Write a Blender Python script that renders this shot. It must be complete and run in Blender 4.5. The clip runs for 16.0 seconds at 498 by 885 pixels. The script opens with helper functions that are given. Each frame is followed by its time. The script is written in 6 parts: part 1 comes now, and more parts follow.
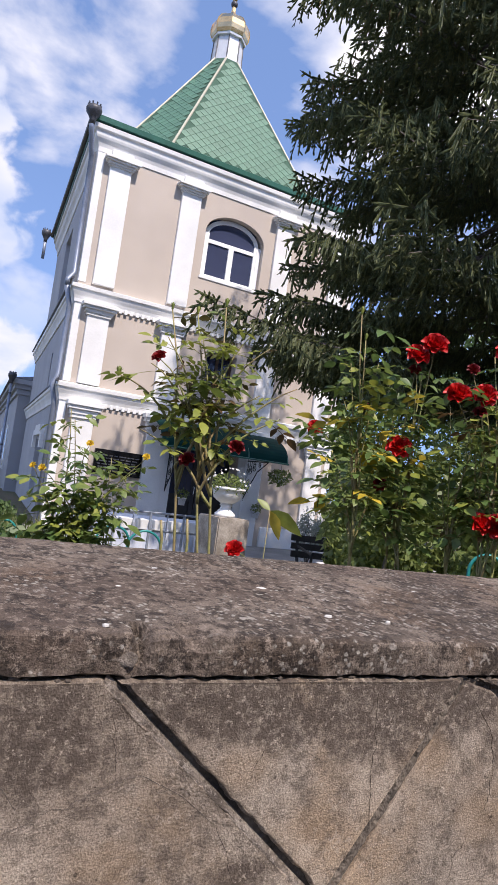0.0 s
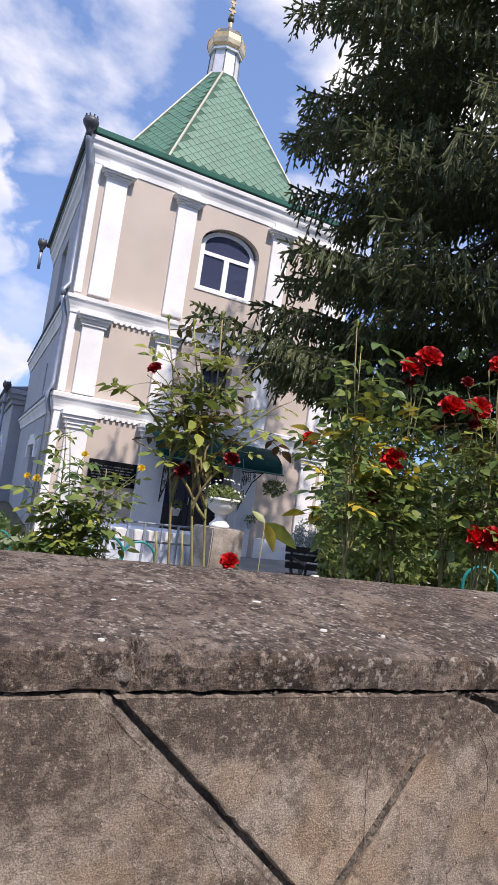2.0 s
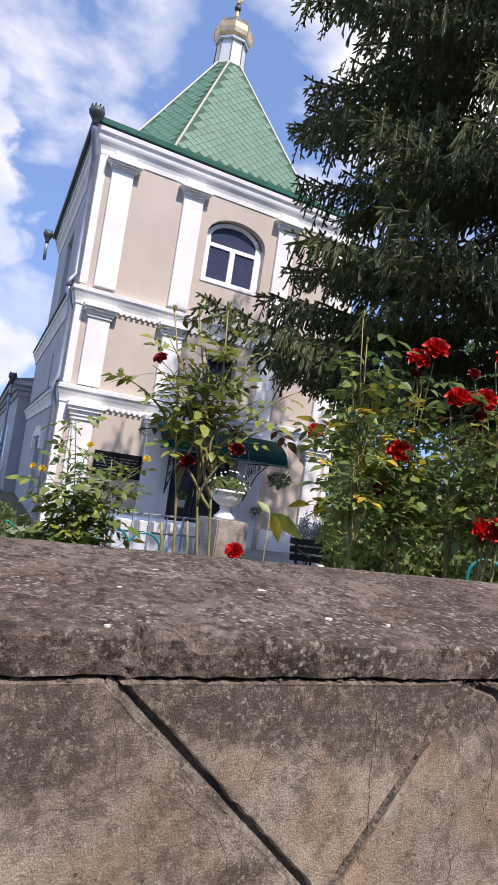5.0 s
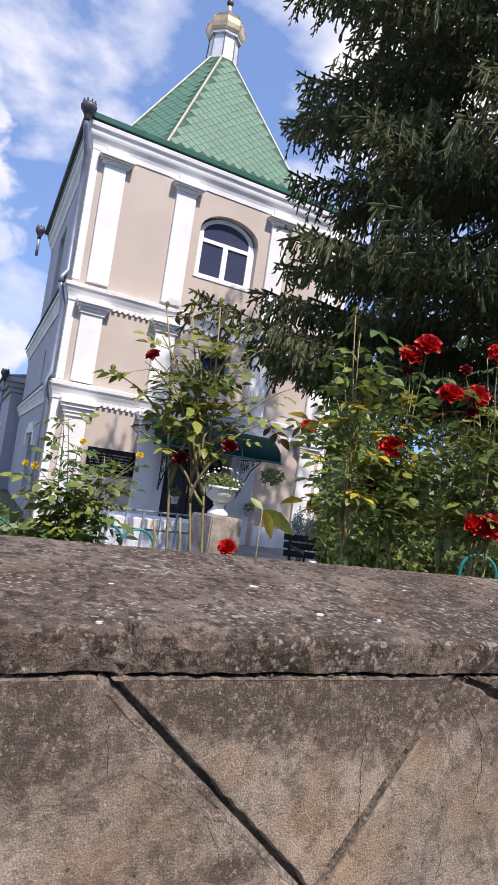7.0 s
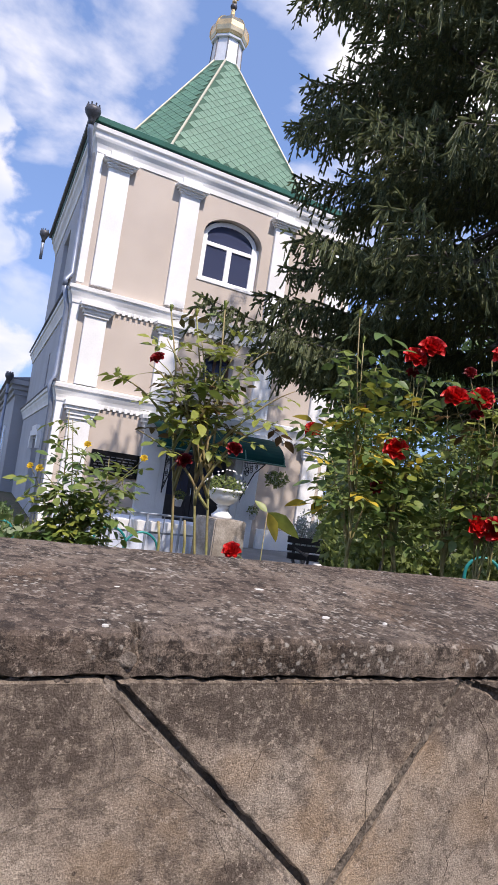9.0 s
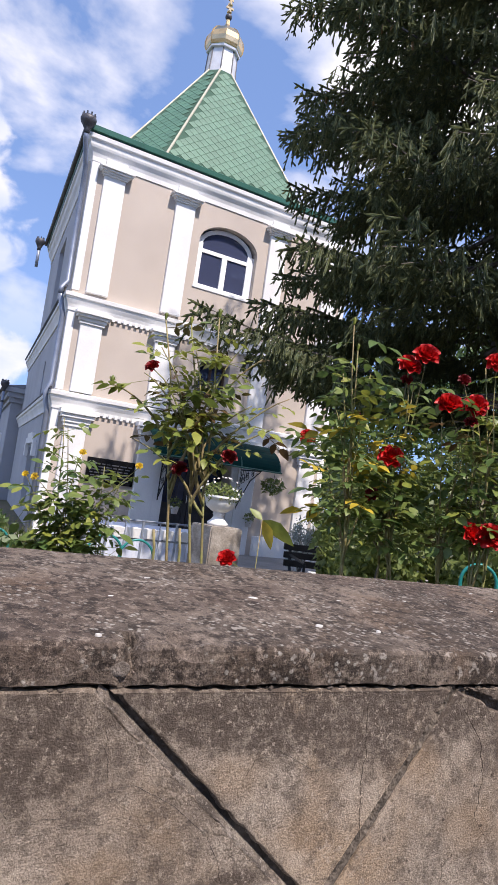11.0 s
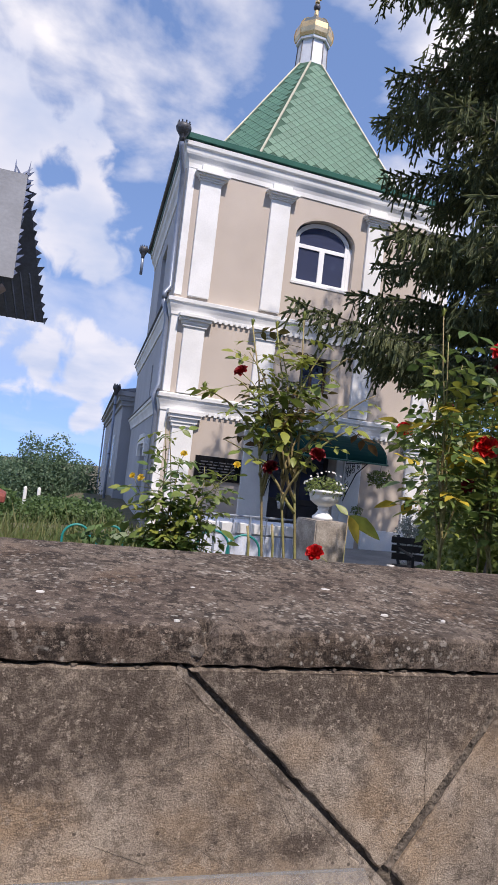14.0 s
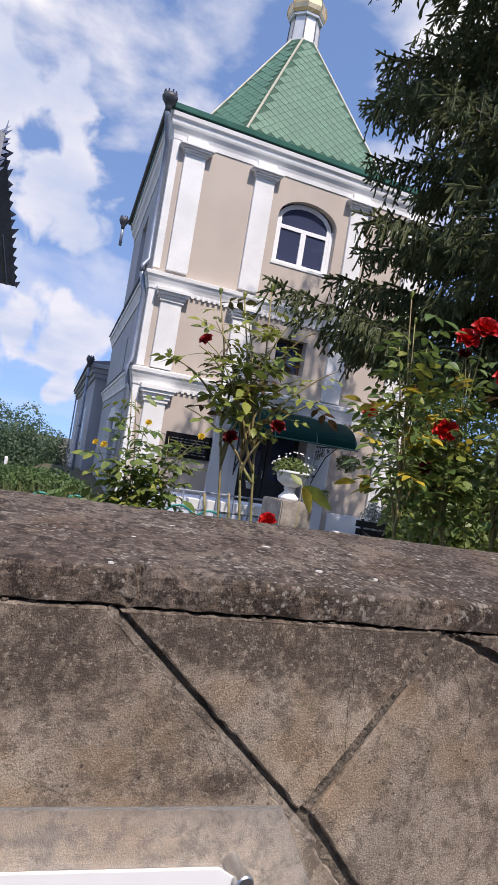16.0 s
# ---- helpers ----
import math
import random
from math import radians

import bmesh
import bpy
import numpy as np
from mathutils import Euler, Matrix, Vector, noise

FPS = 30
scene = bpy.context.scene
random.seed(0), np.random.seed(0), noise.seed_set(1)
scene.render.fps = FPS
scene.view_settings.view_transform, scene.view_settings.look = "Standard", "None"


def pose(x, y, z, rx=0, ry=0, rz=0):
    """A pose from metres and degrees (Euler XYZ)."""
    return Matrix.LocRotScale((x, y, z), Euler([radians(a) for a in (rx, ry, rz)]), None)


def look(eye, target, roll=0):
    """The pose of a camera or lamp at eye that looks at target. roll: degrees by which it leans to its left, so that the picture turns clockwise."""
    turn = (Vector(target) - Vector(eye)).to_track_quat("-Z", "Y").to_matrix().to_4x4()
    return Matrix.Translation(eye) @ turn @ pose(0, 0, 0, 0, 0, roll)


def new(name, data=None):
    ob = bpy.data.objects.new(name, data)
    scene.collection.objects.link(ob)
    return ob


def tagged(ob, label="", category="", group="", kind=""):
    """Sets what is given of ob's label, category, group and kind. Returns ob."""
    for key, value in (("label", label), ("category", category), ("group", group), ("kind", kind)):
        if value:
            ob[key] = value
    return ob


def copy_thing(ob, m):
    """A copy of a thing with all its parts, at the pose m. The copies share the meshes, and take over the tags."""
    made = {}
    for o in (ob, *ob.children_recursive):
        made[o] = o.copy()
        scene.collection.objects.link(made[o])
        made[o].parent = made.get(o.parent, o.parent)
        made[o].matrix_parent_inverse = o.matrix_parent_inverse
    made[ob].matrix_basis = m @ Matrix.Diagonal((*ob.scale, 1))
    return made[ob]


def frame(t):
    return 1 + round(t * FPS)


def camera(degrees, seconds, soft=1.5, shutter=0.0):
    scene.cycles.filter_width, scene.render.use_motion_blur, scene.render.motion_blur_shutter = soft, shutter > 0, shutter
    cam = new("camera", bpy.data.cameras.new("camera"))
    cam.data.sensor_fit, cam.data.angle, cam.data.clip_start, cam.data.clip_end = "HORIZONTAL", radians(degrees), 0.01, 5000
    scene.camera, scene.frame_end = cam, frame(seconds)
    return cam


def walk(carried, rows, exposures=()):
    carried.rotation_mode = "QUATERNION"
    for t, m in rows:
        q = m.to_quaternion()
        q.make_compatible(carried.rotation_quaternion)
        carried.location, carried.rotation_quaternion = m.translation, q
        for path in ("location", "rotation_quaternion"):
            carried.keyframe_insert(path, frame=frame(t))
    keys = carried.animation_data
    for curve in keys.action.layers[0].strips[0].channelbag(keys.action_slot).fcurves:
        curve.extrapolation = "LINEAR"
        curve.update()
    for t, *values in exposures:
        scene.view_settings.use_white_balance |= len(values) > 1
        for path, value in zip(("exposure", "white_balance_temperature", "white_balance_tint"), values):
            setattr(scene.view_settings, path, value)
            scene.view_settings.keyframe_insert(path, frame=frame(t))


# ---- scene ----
cam = camera(41.7, 16.0)
PATH = [
    (0, (-2.161, -12.604, 1.351), (-1.237, -10.834, 1.474), 7.9),
    (0.5, (-2.163, -12.603, 1.354), (-1.245, -10.831, 1.487), 8.3),
    (1, (-2.164, -12.604, 1.354), (-1.237, -10.838, 1.498), 8.3),
    (1.5, (-2.164, -12.607, 1.356), (-1.241, -10.841, 1.522), 8.2),
    (2, (-2.164, -12.606, 1.354), (-1.231, -10.844, 1.511), 8.1),
    (2.5, (-2.164, -12.608, 1.354), (-1.231, -10.845, 1.503), 8.0),
    (3, (-2.166, -12.607, 1.353), (-1.243, -10.839, 1.498), 8.2),
    (3.5, (-2.164, -12.606, 1.353), (-1.24, -10.838, 1.49), 8.4),
    (4, (-2.164, -12.605, 1.351), (-1.24, -10.836, 1.485), 8.4),
    (6.5, (-2.164, -12.606, 1.35), (-1.234, -10.84, 1.475), 8.2),
    (7, (-2.163, -12.608, 1.351), (-1.221, -10.848, 1.474), 8.2),
    (7.5, (-2.164, -12.611, 1.352), (-1.221, -10.853, 1.499), 7.8),
    (8, (-2.164, -12.609, 1.351), (-1.22, -10.852, 1.498), 7.9),
    (8.5, (-2.165, -12.607, 1.351), (-1.235, -10.842, 1.48), 8.2),
    (11, (-2.164, -12.611, 1.353), (-1.226, -10.852, 1.505), 8.0),
    (11.5, (-2.166, -12.616, 1.357), (-1.229, -10.859, 1.539), 7.9),
    (12, (-2.166, -12.623, 1.356), (-1.177, -10.894, 1.533), 8.1),
    (12.5, (-2.17, -12.635, 1.355), (-1.163, -10.912, 1.478), 8.9),
    (13, (-2.153, -12.64, 1.36), (-1.296, -10.836, 1.465), 8.4),
    (13.5, (-2.143, -12.665, 1.361), (-1.422, -10.801, 1.438), 7.0),
    (14, (-2.152, -12.685, 1.366), (-1.505, -10.796, 1.46), 6.4),
    (14.5, (-2.151, -12.692, 1.357), (-1.519, -10.796, 1.41), 6.8),
    (15, (-2.147, -12.699, 1.355), (-1.489, -10.812, 1.43), 7.1),
    (15.5, (-2.139, -12.699, 1.352), (-1.459, -10.819, 1.413), 8.8),
    (16, (-2.124, -12.706, 1.342), (-1.391, -10.846, 1.389), 9.2),
]
walk(cam, [(t, look(eye, target, roll)) for t, eye, target, roll in PATH],
     [(0.0, 0.42, 6750, 18), (8.5, 0.46, 6750, 18), (11.0, 0.50, 6750, 18), (12.5, 0.58, 6750, 18), (13.5, 0.36, 6750, 18), (14.5, 0.15, 6750, 17), (16.0, 0.20, 6750, 17)])

# ---- light ----
SUN_AZ, SUN_EL = 6.0, 56.0     # degrees to the right of the tower front's normal, and above the horizon
az, el = radians(SUN_AZ), radians(SUN_EL)
to_sun = Vector((math.sin(az) * math.cos(el), -math.cos(az) * math.cos(el), math.sin(el)))
sun = new("sun", bpy.data.lights.new("sun", "SUN"))
sun.data.energy, sun.data.angle, sun.data.color = 4.3, radians(0.6), (1.0, 0.95, 0.87)
sun.rotation_euler = to_sun.to_track_quat("Z", "Y").to_euler()

world = bpy.data.worlds.new("sky")
scene.world = world
world.use_nodes = True
wn, wl = world.node_tree.nodes, world.node_tree.links
bg = wn["Background"]
sky = wn.new("ShaderNodeTexSky")
sky.sky_type, sky.sun_disc = "NISHITA", False
sky.sun_elevation, sky.sun_rotation = el, math.atan2(to_sun.x, to_sun.y)
sky.air_density, sky.dust_density, sky.ozone_density = 1.0, 0.2, 2.8
sky.altitude = 1800
# the pale band stays below the skyline
high = wn.new("ShaderNodeVectorMath"); high.operation = "ADD"; high.inputs[1].default_value = (0, 0, 0.30)
fit_len = wn.new("ShaderNodeVectorMath"); fit_len.operation = "NORMALIZE"
wl.new(high.outputs[0], fit_len.inputs[0]); wl.new(fit_len.outputs[0], sky.inputs["Vector"])
# drifting cumulus: noise over the flat cloud deck
co = wn.new("ShaderNodeTexCoord")
sep = wn.new("ShaderNodeSeparateXYZ")
wl.new(co.outputs["Generated"], sep.inputs[0]); wl.new(co.outputs["Generated"], high.inputs[0])
up = wn.new("ShaderNodeMath"); up.operation = "MAXIMUM"; up.inputs[1].default_value = 0.0
wl.new(sep.outputs["Z"], up.inputs[0])
lift = wn.new("ShaderNodeMath"); lift.operation = "ADD"; lift.inputs[1].default_value = 0.30
wl.new(up.outputs[0], lift.inputs[0])
inv = wn.new("ShaderNodeMath"); inv.operation = "DIVIDE"; inv.inputs[0].default_value = 1.0
wl.new(lift.outputs[0], inv.inputs[1])
deck = wn.new("ShaderNodeVectorMath"); deck.operation = "SCALE"
wl.new(co.outputs["Generated"], deck.inputs[0]); wl.new(inv.outputs[0], deck.inputs["Scale"])
shift = wn.new("ShaderNodeVectorMath"); shift.operation = "ADD"; shift.inputs[1].default_value = (3.1, 1.35, 0.0)
wl.new(deck.outputs[0], shift.inputs[0])
puff = wn.new("ShaderNodeTexNoise")
puff.inputs["Scale"].default_value, puff.inputs["Detail"].default_value = 1.9, 9.0
puff.inputs["Roughness"].default_value, puff.inputs["Distortion"].default_value = 0.52, 0.25
wl.new(shift.outputs[0], puff.inputs["Vector"])
cover = wn.new("ShaderNodeValToRGB")
cover.color_ramp.elements[0].position, cover.color_ramp.elements[1].position = 0.485, 0.60
wl.new(puff.outputs["Fac"], cover.inputs[0])
cloud = wn.new("ShaderNodeMix"); cloud.data_type = "RGBA"
cloud.inputs[7].default_value = (3.35, 3.45, 3.6, 1)
# distant clouds fade into the haze
far = wn.new("ShaderNodeMapRange")
far.inputs["From Min"].default_value, far.inputs["From Max"].default_value, far.inputs["To Min"].default_value, far.inputs["To Max"].default_value = 0.12, 0.45, 0.12, 1.0
wl.new(up.outputs[0], far.inputs["Value"])
thin = wn.new("ShaderNodeMath"); thin.operation = "MULTIPLY"
wl.new(cover.outputs["Color"], thin.inputs[0]); wl.new(far.outputs[0], thin.inputs[1])
wl.new(thin.outputs[0], cloud.inputs[0]); wl.new(sky.outputs[0], cloud.inputs[6])
# heaped cumulus low in the north: rows of direction and size
heap = None
for c, r in (((-0.03, 0.906, 0.421), 0.100), ((-0.10, 0.885, 0.45), 0.120), ((0.04, 0.947, 0.320), 0.105), ((0.065, 0.955, 0.285), 0.075), ((-0.08, 0.94, 0.33), 0.12),
             ((0.07, 0.988, 0.137), 0.075), ((0.0, 0.990, 0.130), 0.085), ((0.12, 0.982, 0.145), 0.065), ((0.085, 0.995, 0.05), 0.035), ((-0.3, 0.93, 0.2), 0.14)):
    off = wn.new("ShaderNodeVectorMath"); off.operation = "DISTANCE"; off.inputs[1].default_value = c
    wl.new(co.outputs["Generated"], off.inputs[0])
    fall = wn.new("ShaderNodeMapRange"); fall.clamp = False
    fall.inputs["From Min"].default_value, fall.inputs["From Max"].default_value, fall.inputs["To Min"].default_value, fall.inputs["To Max"].default_value = 0.0, r, 1.0, 0.0
    wl.new(off.outputs["Value"], fall.inputs["Value"])
    if heap is None:
        heap = fall.outputs[0]
    else:
        top = wn.new("ShaderNodeMath"); top.operation = "MAXIMUM"
        wl.new(heap, top.inputs[0]); wl.new(fall.outputs[0], top.inputs[1])
        heap = top.outputs[0]
curl = wn.new("ShaderNodeTexNoise")
for key, v in (("Scale", 15.0), ("Detail", 7.0), ("Roughness", 0.50), ("Distortion", 0.35)):
    curl.inputs[key].default_value = v
wl.new(co.outputs["Generated"], curl.inputs["Vector"])
edge = wn.new("ShaderNodeMath"); edge.operation = "MULTIPLY_ADD"; edge.inputs[1].default_value = 2.6
wl.new(curl.outputs["Fac"], edge.inputs[0])
less = wn.new("ShaderNodeMath"); less.operation = "SUBTRACT"; less.inputs[1].default_value = 1.52
wl.new(heap, less.inputs[0]); wl.new(less.outputs[0], edge.inputs[2])
crisp = wn.new("ShaderNodeMapRange"); crisp.interpolation_type = "SMOOTHSTEP"
crisp.inputs["From Min"].default_value, crisp.inputs["From Max"].default_value, crisp.inputs["To Max"].default_value = 0.0, 0.40, 0.92
wl.new(edge.outputs[0], crisp.inputs["Value"])
billow = wn.new("ShaderNodeTexNoise")
billow.inputs["Scale"].default_value, billow.inputs["Detail"].default_value = 4.5, 4.0
wl.new(deck.outputs[0], billow.inputs["Vector"])
tone = wn.new("ShaderNodeValToRGB")
tone.color_ramp.elements[0].position, tone.color_ramp.elements[1].position = 0.30, 0.66
tone.color_ramp.elements[0].color, tone.color_ramp.elements[1].color = (1.85, 2.25, 3.0, 1), (3.0, 3.12, 3.4, 1)
wl.new(billow.outputs["Fac"], tone.inputs[0])
piled = wn.new("ShaderNodeMix"); piled.data_type = "RGBA"
wl.new(crisp.outputs[0], piled.inputs[0]); wl.new(cloud.outputs[2], piled.inputs[6]); wl.new(tone.outputs["Color"], piled.inputs[7])
wl.new(piled.outputs[2], bg.inputs["Color"])
bg.inputs["Strength"].default_value = 0.25


# ---- materials ----
def mat(name, color, rough=0.7, vary=0.12, scale=6.0, fine=60.0, bump=0.15, metal=0.0, tint=None, spread=0.0, sheen=0.0, stops=None):
    """A surface whose colour wanders at two scales, with fine relief. tint: a second colour that shows in blotches."""
    m = bpy.data.materials.new(name)
    m.use_nodes = True
    n, l = m.node_tree.nodes, m.node_tree.links
    b = n["Principled BSDF"]
    b.inputs["Roughness"].default_value, b.inputs["Metallic"].default_value = rough, metal
    tc = n.new("ShaderNodeTexCoord")
    big, small = n.new("ShaderNodeTexNoise"), n.new("ShaderNodeTexNoise")
    for node, s in ((big, scale), (small, fine)):
        node.inputs["Scale"].default_value, node.inputs["Detail"].default_value = s, 5.0
        l.new(tc.outputs["Object"], node.inputs["Vector"])
    ramp = n.new("ShaderNodeValToRGB")
    lo, hi = (stops or (0.38, 0.66))
    ramp.color_ramp.elements[0].position, ramp.color_ramp.elements[1].position = lo, hi
    c2 = tint or tuple(c * (1 - 2 * vary) for c in color)
    ramp.color_ramp.elements[0].color, ramp.color_ramp.elements[1].color = (*c2, 1), (*color, 1)
    l.new(big.outputs["Fac"], ramp.inputs[0])
    mix = n.new("ShaderNodeMix"); mix.data_type, mix.blend_type = "RGBA", "MULTIPLY"
    mix.inputs[0].default_value = 1.0
    grain = n.new("ShaderNodeMapRange")
    grain.inputs["From Min"].default_value, grain.inputs["From Max"].default_value = 0.3, 0.7
    grain.inputs["To Min"].default_value, grain.inputs["To Max"].default_value = 1 - vary, 1 + vary
    l.new(small.outputs["Fac"], grain.inputs["Value"])
    l.new(ramp.outputs["Color"], mix.inputs[6]); l.new(grain.outputs[0], mix.inputs[7])
    last = mix.outputs[2]
    if spread:
        info, hsv = n.new("ShaderNodeObjectInfo"), n.new("ShaderNodeHueSaturation")
        rng = n.new("ShaderNodeMapRange")
        rng.inputs["To Min"].default_value, rng.inputs["To Max"].default_value = 1 - spread, 1 + spread
        l.new(info.outputs["Random"], rng.inputs["Value"]); l.new(rng.outputs[0], hsv.inputs["Value"])
        l.new(last, hsv.inputs["Color"])
        last = hsv.outputs[0]
    l.new(last, b.inputs["Base Color"])
    if bump:
        bp = n.new("ShaderNodeBump")
        bp.inputs["Strength"].default_value, bp.inputs["Distance"].default_value = bump, 0.01
        l.new(small.outputs["Fac"], bp.inputs["Height"]); l.new(bp.outputs[0], b.inputs["Normal"])
    return m


WHITE = mat("white limewash", (0.80, 0.80, 0.79), 0.8, 0.04, 1.6, 40, 0.12, tint=(0.70, 0.70, 0.69))
BEIGE = mat("beige stucco", (0.53, 0.46, 0.395), 0.85, 0.05, 0.9, 70, 0.22, tint=(0.47, 0.405, 0.35))
# grey for the side and nave walls, with bluish shade mixed into it
SHADEGREY = mat("shade-toned grey stucco", (0.41, 0.42, 0.45), 0.85, 0.05, 0.8, 60, 0.2, tint=(0.36, 0.37, 0.40))
ROOF = mat("green roof tile", (0.085, 0.19, 0.12), 0.5, 0.08, 2.5, 30, 0.1, spread=0.10)
UNDERLAY = mat("dark roof underlay", (0.045, 0.105, 0.068), 0.9, 0.1, 4, 30, 0.05)
GREENTRIM = mat("dark green sheet metal", (0.03, 0.13, 0.09), 0.35, 0.1, 3, 30, 0.05)
CREAM = mat("cream ridge metal", (0.48, 0.45, 0.34), 0.45, 0.08, 4, 40, 0.08)
PIPE = mat("blue grey zinc pipe", (0.25, 0.29, 0.37), 0.4, 0.1, 5, 50, 0.05, metal=0.3)
LEAD = mat("dark grey funnel metal", (0.10, 0.10, 0.11), 0.5, 0.2, 8, 60, 0.1, metal=0.5)
GOLD = mat("gilded sheet", (0.83, 0.60, 0.32), 0.24, 0.1, 5, 40, 0.1, metal=1.0)
SILVER = mat("pale drum sheet", (0.72, 0.72, 0.72), 0.35, 0.06, 4, 40, 0.05, metal=0.25)
PLASTIC = mat("white window plastic", (0.88, 0.89, 0.90), 0.35, 0.03, 3, 30, 0.02)
BLACK = mat("polished black granite", (0.012, 0.012, 0.014), 0.15, 0.2, 20, 90, 0.0)
DARKDOOR = mat("dark painted door wood", (0.05, 0.05, 0.06), 0.45, 0.15, 5, 60, 0.1)
EARTH = mat("garden soil and grass", (0.07, 0.085, 0.035), 0.95, 0.3, 2.0, 30, 0.6, tint=(0.12, 0.095, 0.06))
PAVE = mat("grey paving", (0.33, 0.31, 0.29), 0.9, 0.15, 1.5, 40, 0.3)
ASPHALT = mat("asphalt", (0.06, 0.06, 0.06), 0.9, 0.2, 2, 80, 0.4)


def glass_mat(name, color, rough=0.03):
    m = bpy.data.materials.new(name)
    m.use_nodes = True
    b = m.node_tree.nodes["Principled BSDF"]
    b.inputs["Base Color"].default_value = (*color, 1)
    b.inputs["Roughness"].default_value = rough
    b.inputs["Transmission Weight"].default_value = 1.0
    b.inputs["IOR"].default_value = 1.5
    return m


# the navy base colour stands in for sky reflected in the panes
PANE = glass_mat("sky-tinted window glass", (0.075, 0.090, 0.165))
PANE.node_tree.nodes["Principled BSDF"].inputs["IOR"].default_value = 1.5
PANE.node_tree.nodes["Principled BSDF"].inputs["Transmission Weight"].default_value = 0.35
# interior coloured blue to pass for the sky's reflection in the glass
BLUEROOM = mat("blue-toned room", (0.22, 0.25, 0.38), 0.9, 0.2, 1, 20, 0)


# ---- mesh helpers ----
def box(bm, x0, x1, y0, y1, z0, z1):
    v = [bm.verts.new(p) for p in ((x0, y0, z0), (x1, y0, z0), (x1, y1, z0), (x0, y1, z0), (x0, y0, z1), (x1, y0, z1), (x1, y1, z1), (x0, y1, z1))]
    for f in ((3, 2, 1, 0), (4, 5, 6, 7), (0, 1, 5, 4), (1, 2, 6, 5), (2, 3, 7, 6), (3, 0, 4, 7)):
        bm.faces.new([v[i] for i in f])
    return v


def ring_loft(bm, rings, cap=True, closed=True):
    rows = [[bm.verts.new(p) for p in r] for r in rings]
    k = len(rows[0])
    for a, b in zip(rows, rows[1:]):
        for i in range(k if closed else k - 1):
            j = (i + 1) % k
            bm.faces.new((a[i], a[j], b[j], b[i]))
    if cap and closed:
        bm.faces.new(rows[0][::-1]); bm.faces.new(rows[-1])
    return rows


def lathe(bm, profile, c=(0, 0, 0), seg=24, cap=True, turn=0.0):
    rings = [[(c[0] + r * math.cos(turn + 2 * math.pi * i / seg), c[1] + r * math.sin(turn + 2 * math.pi * i / seg), c[2] + z) for i in range(seg)] for r, z in profile]
    return ring_loft(bm, rings, cap)


def tube(bm, pts, radii, seg=6):
    pts = [Vector(p) for p in pts]
    if not hasattr(radii, "__len__"):
        radii = [radii] * len(pts)
    rings, side = [], None
    for i, p in enumerate(pts):
        d = (pts[min(i + 1, len(pts) - 1)] - pts[max(i - 1, 0)]).normalized()
        if side is None:
            side = d.orthogonal().normalized()
        side = (side - d * side.dot(d)).normalized()
        other = d.cross(side)
        rings.append([p + (side * math.cos(2 * math.pi * k / seg) + other * math.sin(2 * math.pi * k / seg)) * radii[i] for k in range(seg)])
    return ring_loft(bm, rings)


def sweep_profile(bm, path, prof):
    """A moulding: prof points (out, z) carried along corners of a plan path [(x, y, nx, ny)], n being the mitred way out."""
    rings = [[(x + nx * o, y + ny * o, z) for o, z in prof] for x, y, nx, ny in path]
    ring_loft(bm, rings)


def bevel(bm, w, seg=2):
    bmesh.ops.recalc_face_normals(bm, faces=bm.faces)
    es = [e for e in bm.edges if len(e.link_faces) == 2 and e.calc_face_angle(0) > 0.6]
    bmesh.ops.bevel(bm, geom=es, offset=w, segments=seg, affect="EDGES", clamp_overlap=True)


def finish(bm, name, material, smooth=False):
    bmesh.ops.recalc_face_normals(bm, faces=bm.faces)
    me = bpy.data.meshes.new(name)
    bm.to_mesh(me)
    bm.free()
    me.materials.append(material)
    if smooth:
        for p in me.polygons:
            p.use_smooth = True
    return me


def base_of(ob):
    p = Vector((0, 0, 0))
    while ob:
        p += ob.location
        ob = ob.parent
    return p


def part(name, bm, material, parent, label="", smooth=False, at=None):
    """One mesh object under a thing or a part; bm is in world metres, at is its own origin."""
    origin = Vector(at) if at else base_of(parent)
    bmesh.ops.translate(bm, verts=bm.verts, vec=-origin)
    ob = new(name, finish(bm, name, material, smooth))
    ob.parent = parent
    ob.location = origin - base_of(parent)
    return tagged(ob, label)


def thing(name, at, label, category, group="", kind=""):
    ob = new(name)
    ob.location = at
    ob.empty_display_size = 0.1
    return tagged(ob, label, category, group, kind)


def solid(name, bm, material, label, category, kind="", group="", smooth=False, at=(0, 0, 0)):
    bmesh.ops.translate(bm, verts=bm.verts, vec=-Vector(at))
    ob = new(name, finish(bm, name, material, smooth))
    ob.location = at
    return tagged(ob, label, category, group, kind)


# ---- ground ----
bm = bmesh.new()
bmesh.ops.create_grid(bm, x_segments=160, y_segments=400, size=400)
for v in bm.verts:
    back = min(max((v.co.y - 12) / 20, 0), 1)
    side = min(max(-v.co.x / 1.5, 0), 1) * min(max((v.co.y - 1.5) / 12, 0), 1)
    v.co.z = -0.02 - max(4.5 * back * back * (3 - 2 * back), 2.6 * side)
solid("ground", bm, EARTH, "dark garden soil with thin green grass", "ground", "structure")
bm = bmesh.new(); box(bm, -0.6, 12, -5.5, 0.4, -0.1, 0.0)
solid("pavement", bm, PAVE, "grey paved forecourt before the bell tower", "pavement", "structure")
bm = bmesh.new(); box(bm, -60, 60, -22, -12.2, -0.1, 0.004)
solid("road", bm, ASPHALT, "dark asphalt lane along the parapet wall", "road", "structure")

